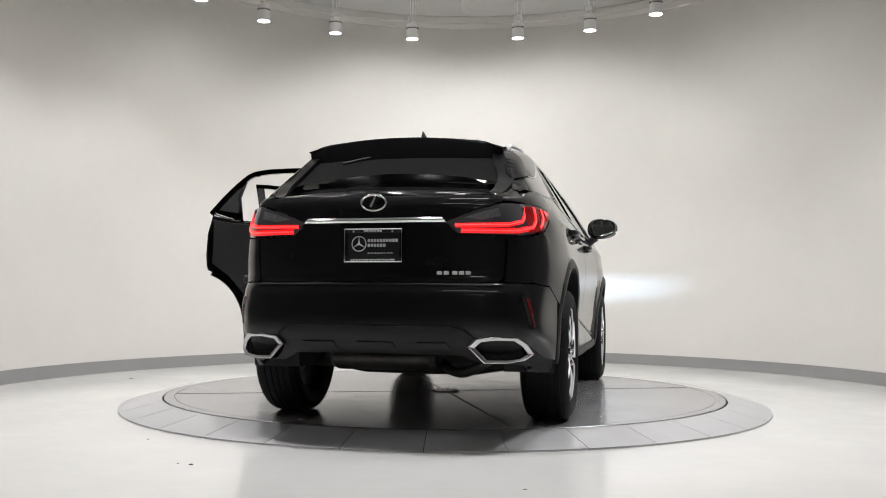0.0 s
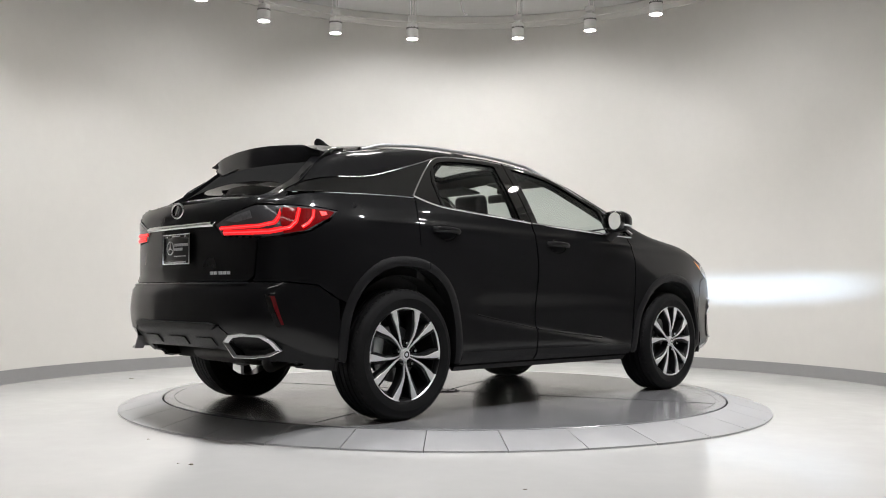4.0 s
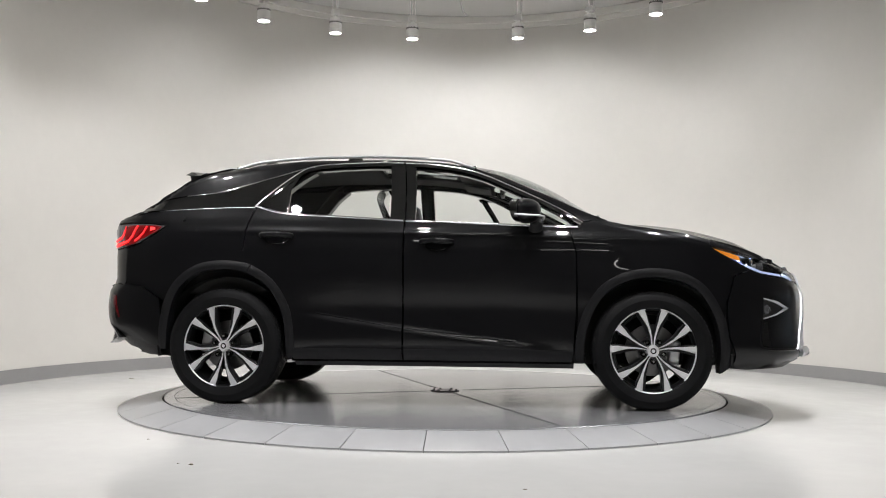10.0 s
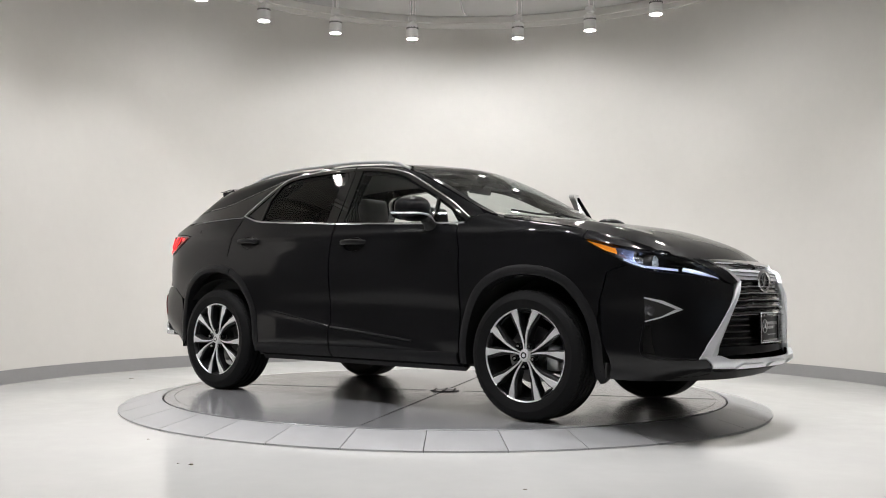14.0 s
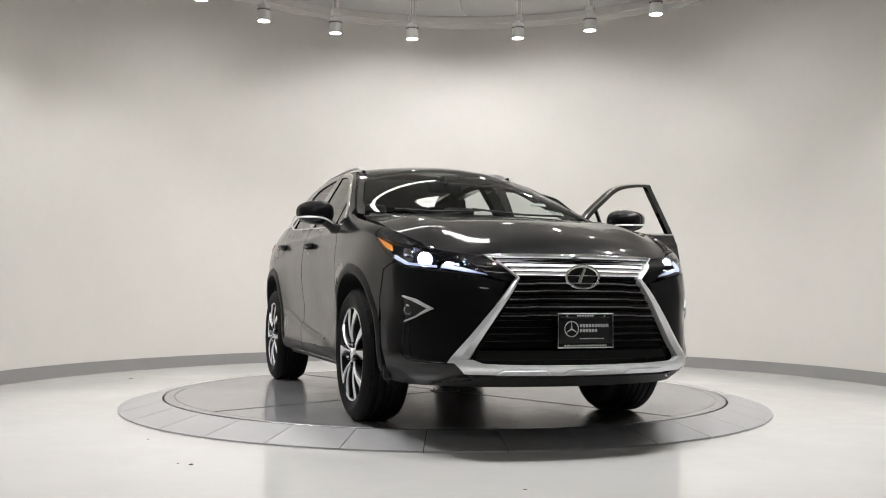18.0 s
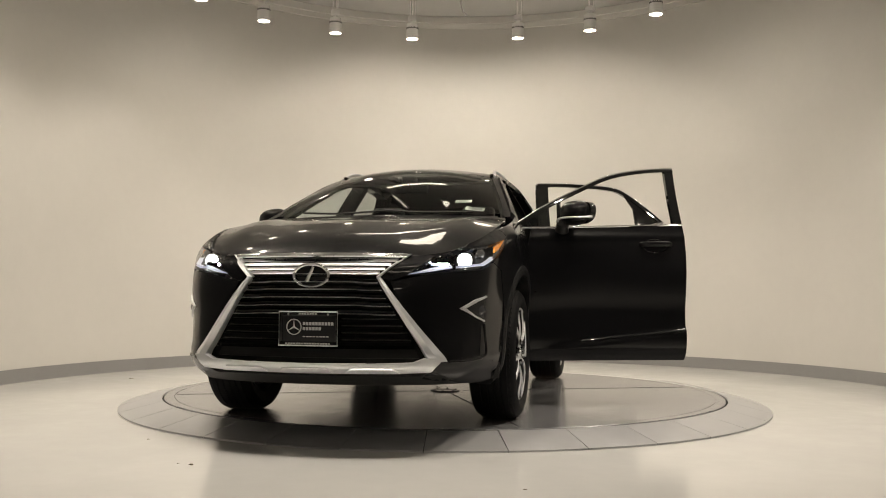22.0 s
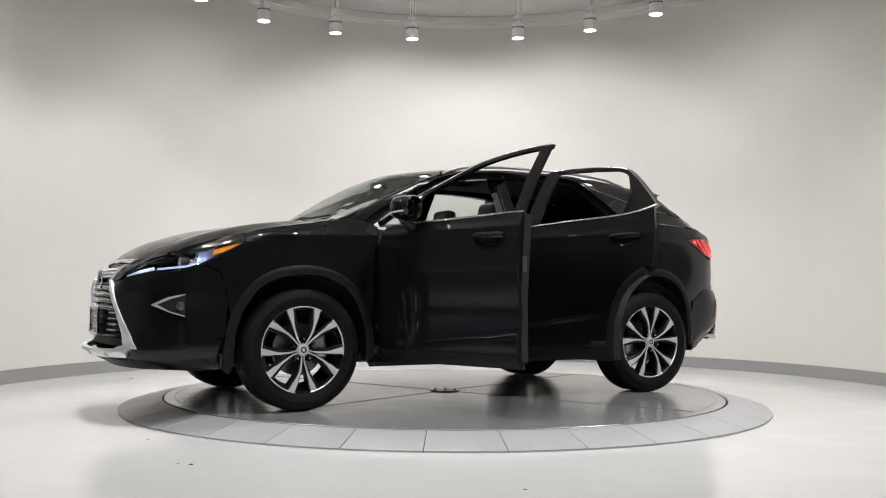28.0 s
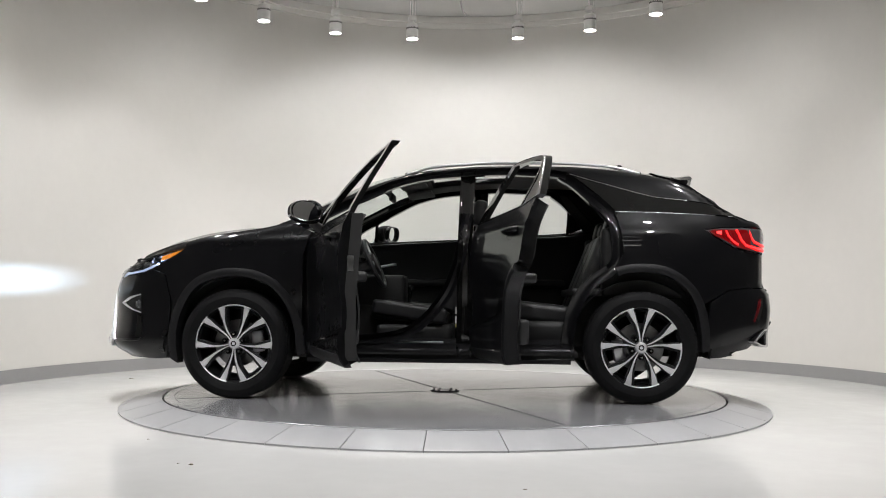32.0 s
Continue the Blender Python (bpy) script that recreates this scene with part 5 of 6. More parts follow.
def fog_trim(mir):
    tip = (0.735, 0.655)
    path = [(ux(2.10, 0.720), 0.720), (uf(0.79, 0.697), 0.697), (uf(tip[0], tip[1]), tip[1])]
    path2 = [(uf(tip[0], tip[1]), tip[1]), (uf(0.785, 0.617), 0.617), (ux(2.10, 0.585), 0.585)]
    pocket = part("fog_pocket", sheet([path[0], path[1], path[2], path2[1], path2[2]], belt, 0.03, 0.02, 0.01, off=0.001, mirror=mir), M_BLACK, car, "black fog lamp pocket")
    up = [(uf(0.728, 0.655), 0.655), (uf(0.792, 0.700), 0.700), (ux(2.10, 0.720), 0.720), (ux(2.10, 0.713), 0.713), (uf(0.800, 0.690), 0.690), (uf(0.752, 0.656), 0.656)]
    dn = [(uf(0.752, 0.655), 0.655), (uf(0.79, 0.617), 0.617), (ux(2.10, 0.592), 0.592), (ux(2.10, 0.585), 0.585), (uf(0.792, 0.608), 0.608), (uf(0.728, 0.654), 0.654)]
    part("fog_trim", sheet(up, belt, 0.03, 0.02, 0.012, off=0.010, mirror=mir), M_SATIN, pocket, "chrome arrow-shaped trim")
    part("fog_trim", sheet(dn, belt, 0.03, 0.02, 0.012, off=0.010, mirror=mir), M_SATIN, pocket)
    sg = -1 if mir else 1
    c = belt(ux(2.13, 0.648), 0.648, 0.0)
    part("fog_lamp", moved(lathe([(0, 0.012), (0.018, 0.010), (0.028, 0.0), (0.032, 0.0), (0.034, -0.01)], 20, "x"), Matrix.Translation((c.x + 0.002, c.y * sg, c.z)) @ Matrix.Rotation(radians(42 * sg), 4, "Z")), M_SMOKE, pocket)
    edge = spline2([(ux(2.095, 0.575), 0.575), (ux(2.085, 0.50), 0.50), (ux(2.08, 0.432), 0.432), (ux(2.10, 0.402), 0.402), (uf(0.80, 0.392), 0.392), (uf(0.73, 0.388), 0.388), (uf(0.69, 0.388), 0.388)], 4)
    part("bumper_edge", ribbon(edge, 0.007, -0.007, belt, 0.009, 0.02, mir), M_PAINT, car)
    duct = [(ux(2.15, 0.41), 0.41), (ux(2.13, 0.57), 0.57), (ux(2.10, 0.56), 0.56), (ux(2.09, 0.42), 0.42)]
    part("bumper_duct", sheet(duct, belt, 0.04, 0.03, 0.006, off=0.002, mirror=mir), M_GLOSSBLK, car)


for mir in (False, True):
    fog_trim(mir)


# tail lamps
def tail_lamp(mir):
    base = part("tail_lamp", sheet(TAIL, belt, 0.03, 0.02, 0.02, off=0.004, mirror=mir), M_SMOKE, car, "smoked tail lamp with glowing red bars")
    clear = RZ((0.47, 1.118), (0.55, 1.146), (0.64, 1.170), (0.655, 1.128), (0.56, 1.108))
    part("reverse_lamp", sheet(clear, belt, 0.03, 0.02, 0.004, off=0.006, mirror=mir), M_REVERSE, base)
    p1 = RZ((0.425, 1.079), (0.52, 1.081), (0.62, 1.083), (0.69, 1.085)) + XZ((-2.185, 1.104), (-2.165, 1.135), (-2.15, 1.185))
    p2 = RZ((0.455, 1.054), (0.56, 1.053), (0.66, 1.053), (0.735, 1.056)) + XZ((-2.12, 1.078), (-2.085, 1.115), (-2.055, 1.188))
    p3 = XZ((-2.060, 1.082), (-2.025, 1.105), (-1.995, 1.140), (-1.980, 1.182))
    for p, w in ((p1, 0.0115), (p2, 0.0150), (p3, 0.0125)):
        p = [(a[0] + (b[0] - a[0]) * k / 4, a[1] + (b[1] - a[1]) * k / 4) for a, b in zip(p, p[1:]) for k in range(4)] + [p[-1]]
        part("light_bar", ribbon(p, w, -w, belt, 0.010, 0.008, mir, cross=2), M_REDGLOW, base, "glowing red light bar")
        part("light_core", ribbon(p, w * 0.45, -w * 0.45, belt, 0.0125, 0.004, mir, cross=2), M_REDCORE, base)
    tip = XZ((-1.955, 1.12), (-1.94, 1.185), (-1.865, 1.176), (-1.905, 1.14))
    part("side_marker", sheet(tip, belt, 0.02, 0.02, 0.006, off=0.008, mirror=mir), M_REDLIT, base)
    part("red_lens", sheet(XZ((-2.15, 1.045), (-2.16, 1.19), (-1.90, 1.185), (-1.88, 1.168), (-1.95, 1.12), (-2.05, 1.065)), belt, 0.03, 0.02, 0.004, off=0.0055, mirror=mir), M_REDLIT, base)
    for k in range(7):      # moulded ribs of the side lens
        x = -2.03 + 0.022 * k
        part("lens_rib", ribbon(XZ((x - 0.03, 1.082 + 0.010 * k), (x, 1.130 + 0.006 * k), (x + 0.012, 1.184)), 0.0018, -0.0018, belt, 0.0085, 0.004, mir, cross=2), M_RED, base)
    part("marker_glow", sheet(XZ((-1.945, 1.150), (-1.950, 1.176), (-1.915, 1.174), (-1.912, 1.158)), belt, 0.02, 0.02, 0.003, off=0.0105, mirror=mir), M_REDCORE, base, "small bright red marker")
    ref = RZ((0.772, 0.712), (0.786, 0.710), (0.812, 0.560), (0.806, 0.560))
    part("rear_reflector", sheet(ref, belt, 0.03, 0.03, 0.01, off=0.006, mirror=mir), M_RED, car, "slim red rear reflector")
    part("reflector_recess", sheet(RZ((0.752, 0.722), (0.771, 0.718), (0.803, 0.552), (0.793, 0.548)), belt, 0.03, 0.03, 0.004, off=0.002, mirror=mir), M_GLOSSBLK, car)


for mir in (False, True):
    tail_lamp(mir)
part("tailgate_bar", sheet([(-0.385, 1.092), (-0.36, 1.118), (0.36, 1.118), (0.385, 1.092)], lambda y, z, o=0.0: tail(y, z, o + 0.018 + 0.01 * math.sin((z - 1.092) / 0.026 * math.pi)), 0.05, 0.007, 0.03), M_CHROME, car, "bright chrome bar across the tailgate")
part("bumper_lip", ribbon([(y, 0.782) for y in np.linspace(-0.66, 0.66, 27)], 0.004, -0.010, tail, 0.006, 0.02), M_PAINT, car)

# rear bumper insert and exhausts
part("diffuser_lip", sheet([(-0.47, 0.548), (-0.43, 0.525), (0.43, 0.525), (0.47, 0.548), (0.40, 0.562), (-0.40, 0.562)], lambda y, z, o=0.0: tail(y, z, o + 0.022), 0.06, 0.012, 0.04), M_INSERT, car)
for a, b in ((-0.40, -0.22), (-0.12, 0.10), (0.20, 0.40)):
    part("diffuser_fin", sheet([(a, 0.435), (a + 0.012, 0.478), (b - 0.012, 0.478), (b, 0.435)], lambda y, z, o=0.0: tail(y, z, o + 0.008), 0.06, 0.02, 0.02), M_INSERT, car)


def exhaust_tip(mir):
    outer = [(0.492, 0.462), (0.528, 0.502), (0.62, 0.514), (0.728, 0.508), (0.768, 0.474), (0.792, 0.424), (0.756, 0.392), (0.68, 0.380), (0.572, 0.380)]
    inner = [(0.548, 0.457), (0.575, 0.480), (0.64, 0.488), (0.708, 0.485), (0.744, 0.457), (0.764, 0.424), (0.728, 0.406), (0.68, 0.401), (0.595, 0.402)]
    inner = [(b[0] + (a[0] - b[0]) * 0.35, b[1] + (a[1] - b[1]) * 0.3) for a, b in zip(outer, inner)]
    bm = bmesh.new()
    rows = []
    for pts, off in ((outer, -0.03), (outer, 0.022), ([(a[0] * 0.75 + b[0] * 0.25, a[1] * 0.75 + b[1] * 0.25) for a, b in zip(outer, inner)], 0.024), (inner, 0.012), (inner, -0.10)):
        rows.append([bm.verts.new(tail(y, z, off)) for y, z in pts])
        for v, (y, z) in zip(rows[-1], pts):
            q = tail(y, 0.47, off)
            v.co.x = q.x + (0.47 - z) * 0.05
    for f in ring_faces(rows, True):
        bm.faces.new(f)
    bmesh.ops.recalc_face_normals(bm, faces=bm.faces[:])
    finish(bm, 30)
    t = part("exhaust_tip", flip(bm) if mir else bm, M_TIP, car, "bright chrome angular exhaust surround")
    bm = bmesh.new()
    bm.faces.new([bm.verts.new((tail(y, 0.47, -0.045).x + (0.47 - z) * 0.05, tail(y, z, 0).y, z)) for y, z in inner])
    part("exhaust_hole", flip(bm) if mir else bm, M_BLACK, t)


for mir in (False, True):
    exhaust_tip(mir)
    cl = RZ((0.475, 0.552), (0.55, 0.512), (0.74, 0.518), (0.80, 0.468)) + XZ((-2.04, 0.415), (-1.90, 0.385), (-1.845, 0.36), (-1.848, 0.312), (-1.95, 0.312), (-2.04, 0.325)) + RZ((0.79, 0.345), (0.70, 0.362), (0.55, 0.37), (0.47, 0.40))
    part("rear_corner_trim", sheet(cl, belt, 0.04, 0.03, 0.02, off=-0.006, mirror=mir), M_PLASTIC, car, "dark plastic lower bumper corner")
# ---------- wheels ----------
def bar_mesh(path, widths, z_face, z_back, chamfer=0.004):
    """A spoke: path of (r-plane x, y), face at z_face(r), sloped to the back."""
    bm = bmesh.new()
    rows = []
    n = len(path)
    for i, (x, y) in enumerate(path):
        p, q = Vector(path[max(i - 1, 0)]), Vector(path[min(i + 1, n - 1)])
        d = (q - p).normalized()
        k = Vector((-d.y, d.x))
        w = widths[i] / 2
        r = math.hypot(x, y)
        f, b = z_face(r), z_back(r)
        rows.append([bm.verts.new((x + k.x * s * w, y + k.y * s * w, z)) for s, z in ((-1.05, b), (-1.0, f - chamfer), (-0.88, f), (0.88, f), (1.0, f - chamfer), (1.05, b))])
    for f in ring_faces(rows, False):
        bm.faces.new(f)
    for a, b in zip(rows, rows[1:]):
        bm.faces.new((a[0], b[0], b[5], a[5]))
    bm.faces.new(rows[0])
    bm.faces.new(rows[-1])
    bmesh.ops.recalc_face_normals(bm, faces=bm.faces[:])
    return finish(bm, 25)


def face_z(r):
    return 0.020 + 0.016 * step(0.04, 0.14, r) - 0.010 * step(0.18, 0.27, r)


SPOKES = []
for sg in (1, -1):
    path = [(0.034, 0.0065 * sg), (0.064, 0.0085 * sg), (0.092, 0.0125 * sg), (0.118, 0.0190 * sg), (0.148, 0.0275 * sg), (0.176, 0.0390 * sg), (0.212, 0.0540 * sg), (0.2535, 0.0740 * sg)]
    SPOKES.append((bar_mesh(path, [0.008, 0.0085, 0.010, 0.012, 0.0135, 0.0185, 0.033, 0.043], lambda r: face_z(r) + 0.0015, lambda r: face_z(r) - 0.006),
                   bar_mesh([(x, y + 0.005 * sg * step(0.05, 0.12, x)) for x, y in path], [0.016, 0.018, 0.024, 0.030, 0.036, 0.044, 0.060, 0.066], lambda r: face_z(r) - 0.005, lambda r: face_z(r) - 0.055)))


def to_mesh(name, bm, mat):
    me = bpy.data.meshes.new(name)
    bm.to_mesh(me)
    bm.free()
    me.materials.append(mat)
    return me


SP_FACE = [to_mesh("spoke_face", a, M_MACH) for a, b in SPOKES]
SP_BODY = [to_mesh("spoke", b, M_ALLOY) for a, b in SPOKES]
RIM_ME = to_mesh("wheel", lathe([(0.255, 0.0), (0.262, 0.022), (0.268, 0.028), (0.273, 0.026), (0.275, 0.018), (0.262, 0.012), (0.252, -0.01), (0.240, -0.03), (0.236, -0.16), (0.262, -0.19), (0.262, -0.20), (0.225, -0.17), (0.232, -0.03), (0.247, 0.002)], 64, close=True), M_ALLOY)
LIP_ME = to_mesh("rim_edge", lathe([(0.2610, 0.0235), (0.2635, 0.0275), (0.2665, 0.0305), (0.2695, 0.0300), (0.2705, 0.026)], 20, a0=radians(10), a1=radians(62)), M_MACH)
_t = [(0.262, 0.012), (0.270, 0.024), (0.280, 0.030), (0.300, 0.039), (0.318, 0.043), (0.322, 0.0445), (0.326, 0.043), (0.345, 0.038), (0.362, 0.026), (0.3725, 0.012), (0.3775, -0.002)]
_tread = []
for a, b in ((-0.002, -0.030), (-0.040, -0.070), (-0.080, -0.108), (-0.118, -0.148), (-0.158, -0.186)):
    _tread += [(0.3805, a), (0.3805, b), (0.373, b - 0.0008), (0.373, b - 0.009)]
_tread = _tread[:-2]
_b = [(0.3775, -0.186), (0.362, -0.214), (0.330, -0.228), (0.290, -0.215), (0.262, -0.195)]
TYRE_ME = to_mesh("tyre", lathe(_t + _tread + _b, 96, sharp=35), M_RUBBER)
HUB_ME = to_mesh("hub_cap", lathe([(0.0, 0.034), (0.020, 0.034), (0.029, 0.031), (0.032, 0.024), (0.037, 0.022), (0.040, 0.012), (0.040, -0.05), (0.0, -0.05)], 32), M_MACH)
CAPRING_ME = to_mesh("cap_mark", lathe([(0.011, 0.0345), (0.015, 0.036), (0.019, 0.0345), (0.015, 0.0335)], 24, close=True), M_ALLOY)
NUT_ME = to_mesh("wheel_nut", lathe([(0.0, 0.016), (0.007, 0.016), (0.009, 0.012), (0.010, -0.01), (0.0, -0.01)], 6), M_CHROME)
WELL_ME = to_mesh("nut_well", lathe([(0.015, 0.004), (0.017, 0.006), (0.0185, 0.003), (0.0185, -0.03), (0.0, -0.03), (0.0, -0.008), (0.015, -0.006)], 16), M_GLOSSBLK)
BRAKE_ME = to_mesh("brake_disc", lathe([(0.0, -0.05), (0.085, -0.05), (0.088, -0.075), (0.165, -0.075), (0.165, -0.10), (0.0, -0.10)], 48), M_STEEL)
CALI_ME = to_mesh("brake_caliper", bm_box(-0.075, 0.105, -0.125, 0.075, 0.182, -0.052, 0.014), M_SATIN)
TREAD_ME = to_mesh("tread_block", bm_box(0.3590, -0.0085, -0.004, 0.3752, 0.0085, 0.0165, 0.003, 1), M_RUBBER)


def wheel(x, y, turn, left):
    """A wheel under the car: its own axis z points outward."""
    w = new("wheel", RIM_ME)
    w.parent = car
    tagged(w, "five twin-spoke alloy wheel with machined faces and black tyre")
    w.matrix_basis = Matrix.Translation((x, y, 0.3805)) @ Matrix.Rotation(radians(-90 if left else 90), 4, "X") @ Matrix.Rotation(radians(turn), 4, "Z")

    def sub(name, me, m=None, label=""):
        o = new(name, me)
        o.parent = w
        if m is not None:
            o.matrix_basis = m
        if label:
            tagged(o, label)
    sub("tyre", TYRE_ME, label="black rubber tyre")
    for k in range(5):
        r = Matrix.Rotation(radians(72 * k), 4, "Z")
        for i in (0, 1):
            sub("spoke_face", SP_FACE[i], r, "bright machined spoke face")
            sub("spoke", SP_BODY[i], r)
        sub("rim_edge", LIP_ME, r)
        a = Matrix.Rotation(radians(72 * k + 36), 4, "Z") @ Matrix.Translation((0.066, 0, 0.026))
        sub("nut_well", WELL_ME, a)
        sub("wheel_nut", NUT_ME, a)
    sub("hub_cap", HUB_ME, label="round silver wheel centre cap")
    sub("cap_mark", CAPRING_ME)
    sub("brake_disc", BRAKE_ME)
    sub("brake_caliper", CALI_ME, Matrix.Rotation(radians((-80 if x < 0 else 95) * (1 if left else -1) - turn), 4, "Z"))
    for k in range(72):
        sub("tread_block", TREAD_ME, Matrix.Rotation(radians(5 * k), 4, "Z"))


wheel(1.395, 0.898, 18, True)
wheel(-1.395, 0.895, 54, True)
wheel(1.395, -0.898, 18, False)
wheel(-1.395, -0.895, 54, False)

# ---------- underbody ----------
for x, nm in ((-1.395, "rear"), (1.395, "front")):
    for mir in (False, True):
        bm = lathe([(0.468, 0.60), (0.468, 0.880)], 40, "y", center=(x, 0, 0.37), a0=radians(-8), a1=radians(188))
        b2 = bmesh.new()
        ring_v = [b2.verts.new((x + 0.468 * math.cos(a), 0.60, 0.37 + 0.468 * math.sin(a))) for a in [radians(-8 + 196 * k / 40) for k in range(41)]]
        b2.faces.new(ring_v)
        bm = join_bm(bm, b2)
        part("wheel_housing", flip(bm) if mir else bm, M_UNDER, car)
part("floor_pan", bm_box(-0.98, -0.80, 0.285, 0.98, 0.80, 0.345, 0.02), M_UNDER, car)
part("floor_tunnel", bm_box(-1.62, -0.56, 0.30, 1.0, 0.56, 0.40, 0.03), M_UNDER, car)
part("engine_tray", bm_box(0.95, -0.58, 0.27, 2.20, 0.58, 0.34, 0.03), M_UNDER, car)
part("engine_bay", bm_box(1.0, -0.585, 0.33, 2.16, 0.585, 0.86, 0.03), M_UNDER, car)
part("bonnet_liner", sheet([(1.15, -0.8), (1.15, 0.8), (2.2, 0.8), (2.3, 0.5), (2.3, -0.5), (2.2, -0.8)], lambda x, v, o=0.0: cap(x, v, o - 0.05), 0.1, 0.1, 0.0), M_UNDER, car)
part("spare_well", bm_box(-2.18, -0.56, 0.41, -1.75, 0.56, 0.75, 0.04), M_UNDER, car)
part("boot_floor", bm_box(-2.22, -0.72, 0.72, -0.95, 0.72, 0.78, 0.02), M_DASH, car)
for sg in (1, -1):
    part("boot_side", bm_box(-2.18, min(0.60 * sg, 0.76 * sg), 0.72, -1.15, max(0.60 * sg, 0.76 * sg), 1.20, 0.03), M_DASH, car)
part("exhaust_pipe", tube(spline2([(0.9, 0.12, 0.27), (0.0, 0.10, 0.26), (-0.9, 0.05, 0.25), (-1.35, -0.05, 0.30), (-1.70, -0.22, 0.33), (-1.85, -0.30, 0.305), (-1.97, -0.40, 0.300), (-2.06, -0.50, 0.345), (-2.09, -0.58, 0.39)], 6), 0.026, 10), M_EXH, car, "dull steel exhaust pipe")
part("silencer", moved(lathe([(0, -0.30), (0.07, -0.30), (0.095, -0.27), (0.095, 0.27), (0.07, 0.30), (0, 0.30)], 24, "y"), Matrix.Translation((-1.93, 0.05, 0.38)) @ Matrix.Diagonal((1.35, 1, 0.8, 1))), M_EXH, car, "dull steel silencer")
part("silencer", bm_box(0.05, -0.16, 0.235, 0.75, 0.02, 0.30, 0.03), M_EXH, car)
part("rear_axle_beam", tube([(-1.40, -0.66, 0.34), (-1.36, -0.35, 0.285), (-1.34, 0, 0.28), (-1.36, 0.35, 0.285), (-1.40, 0.66, 0.34)], 0.045, 10), M_UNDER, car)
part("front_subframe", tube([(1.38, -0.66, 0.33), (1.30, -0.35, 0.275), (1.28, 0, 0.27), (1.30, 0.35, 0.275), (1.38, 0.66, 0.33)], 0.05, 10), M_UNDER, car)
for sg in (1, -1):
    part("suspension_arm", tube([(-1.02, 0.50 * sg, 0.30), (-1.2, 0.60 * sg, 0.29), (-1.40, 0.68 * sg, 0.36)], 0.03, 8), M_UNDER, car)
    part("lower_link", tube([(-1.60, 0.30 * sg, 0.30), (-1.50, 0.68 * sg, 0.31)], 0.022, 8), M_UNDER, car)
    part("mud_flap", bm_box(1.885, min(0.70 * sg, 0.875 * sg), 0.275, 1.90, max(0.70 * sg, 0.875 * sg), 0.36, 0.004), M_BLACK, car, "black rubber air flap ahead of the wheel")

# ---------- roof details ----------
def rail(sg):
    xs = np.linspace(-1.44, 0.24, 30)
    pts = []
    for i, x in enumerate(xs):
        y, z = cap_edge(float(x))
        t = i / 29
        rise = 0.020 * step(0.0, 0.10, t) * step(1.0, 0.90, t)
        pts.append((float(x), sg * (y - 0.018), z + 0.006 + rise))
    base = part("roof_rail", tube(pts, 0.013, 10, 0.8), M_SATIN, car, "slim silver roof rail")
    for t in (0.0, 0.5, 1.0):
        x = -1.40 + 1.60 * t
        y, z = cap_edge(x)
        part("rail_foot", bm_box(x - 0.05, min(sg * (y - 0.04), sg * (y - 0.016)), z - 0.01, x + 0.05, max(sg * (y - 0.04), sg * (y - 0.016)), z + 0.014, 0.006), M_GLOSSBLK, base)


for sg in (1, -1):
    rail(sg)

bm = bmesh.new()
rows = []
for i in range(7):
    t = i / 6
    x = -1.235 - 0.15 * t
    h = 0.062 * step(0, 0.75, t) * (1 - 0.35 * step(0.85, 1.0, t))
    w = 0.024 * math.sin(math.pi * min(1, 0.15 + t * 0.8)) + 0.004
    zc = cap(x, 0).z
    rows.append([bm.verts.new((x, -w, zc - 0.004)), bm.verts.new((x - h * 0.1, -w * 0.5, zc + h * 0.6)), bm.verts.new((x - h * 0.25, 0, zc + h + 0.002)), bm.verts.new((x - h * 0.1, w * 0.5, zc + h * 0.6)), bm.verts.new((x, w, zc - 0.004))])
for f in ring_faces(rows, False):
    bm.faces.new(f)
bm.faces.new(rows[0])
bm.faces.new(rows[-1][::-1])
bmesh.ops.recalc_face_normals(bm, faces=bm.faces[:])
part("antenna_fin", finish(bm, 50), M_PAINT, car, "black shark-fin aerial")

# spoiler over the rear window
bm = bmesh.new()
rows = []
for i in range(25):
    v = -0.93 + 1.86 * i / 24
    y0 = cap_edge(-1.62)[0] * v
    zr = cap(-1.56, v).z + 0.012
    zm = cap(-1.70, v).z + 0.012
    tipx = -1.862 + 0.07 * v * v + 0.03 * step(0.70, 0.93, abs(v))
    zt = 1.622 - 0.052 * v * v - 0.022 * step(0.72, 0.93, abs(v))
    ty = 0.580 * v / 0.93
    rows.append([bm.verts.new(p) for p in ((-1.56, y0, zr), (-1.64, y0 * 0.99, (zr + zm) / 2 + 0.006), (-1.72, (y0 + ty) / 2, (zm + zt) / 2 + 0.006), (-1.81, ty, zt + 0.007), (tipx, ty, zt), (tipx - 0.004, ty, zt - 0.012), (tipx + 0.018, ty * 0.995, zt - 0.152 + 0.095 * v * v), (tipx + 0.055, ty * 0.99, zt - 0.158 + 0.095 * v * v), (-1.80, y0 * 0.96, cap(-1.80, v).z - 0.012), (-1.56, y0, zr - 0.05))])
for f in ring_faces(rows, False):
    bm.faces.new(f)
bm.faces.new(rows[0])
bm.faces.new(rows[-1][::-1])
bmesh.ops.recalc_face_normals(bm, faces=bm.faces[:])
part("roof_spoiler", finish(bm, 38), M_PAINT, car, "gloss black roof spoiler over the rear window")

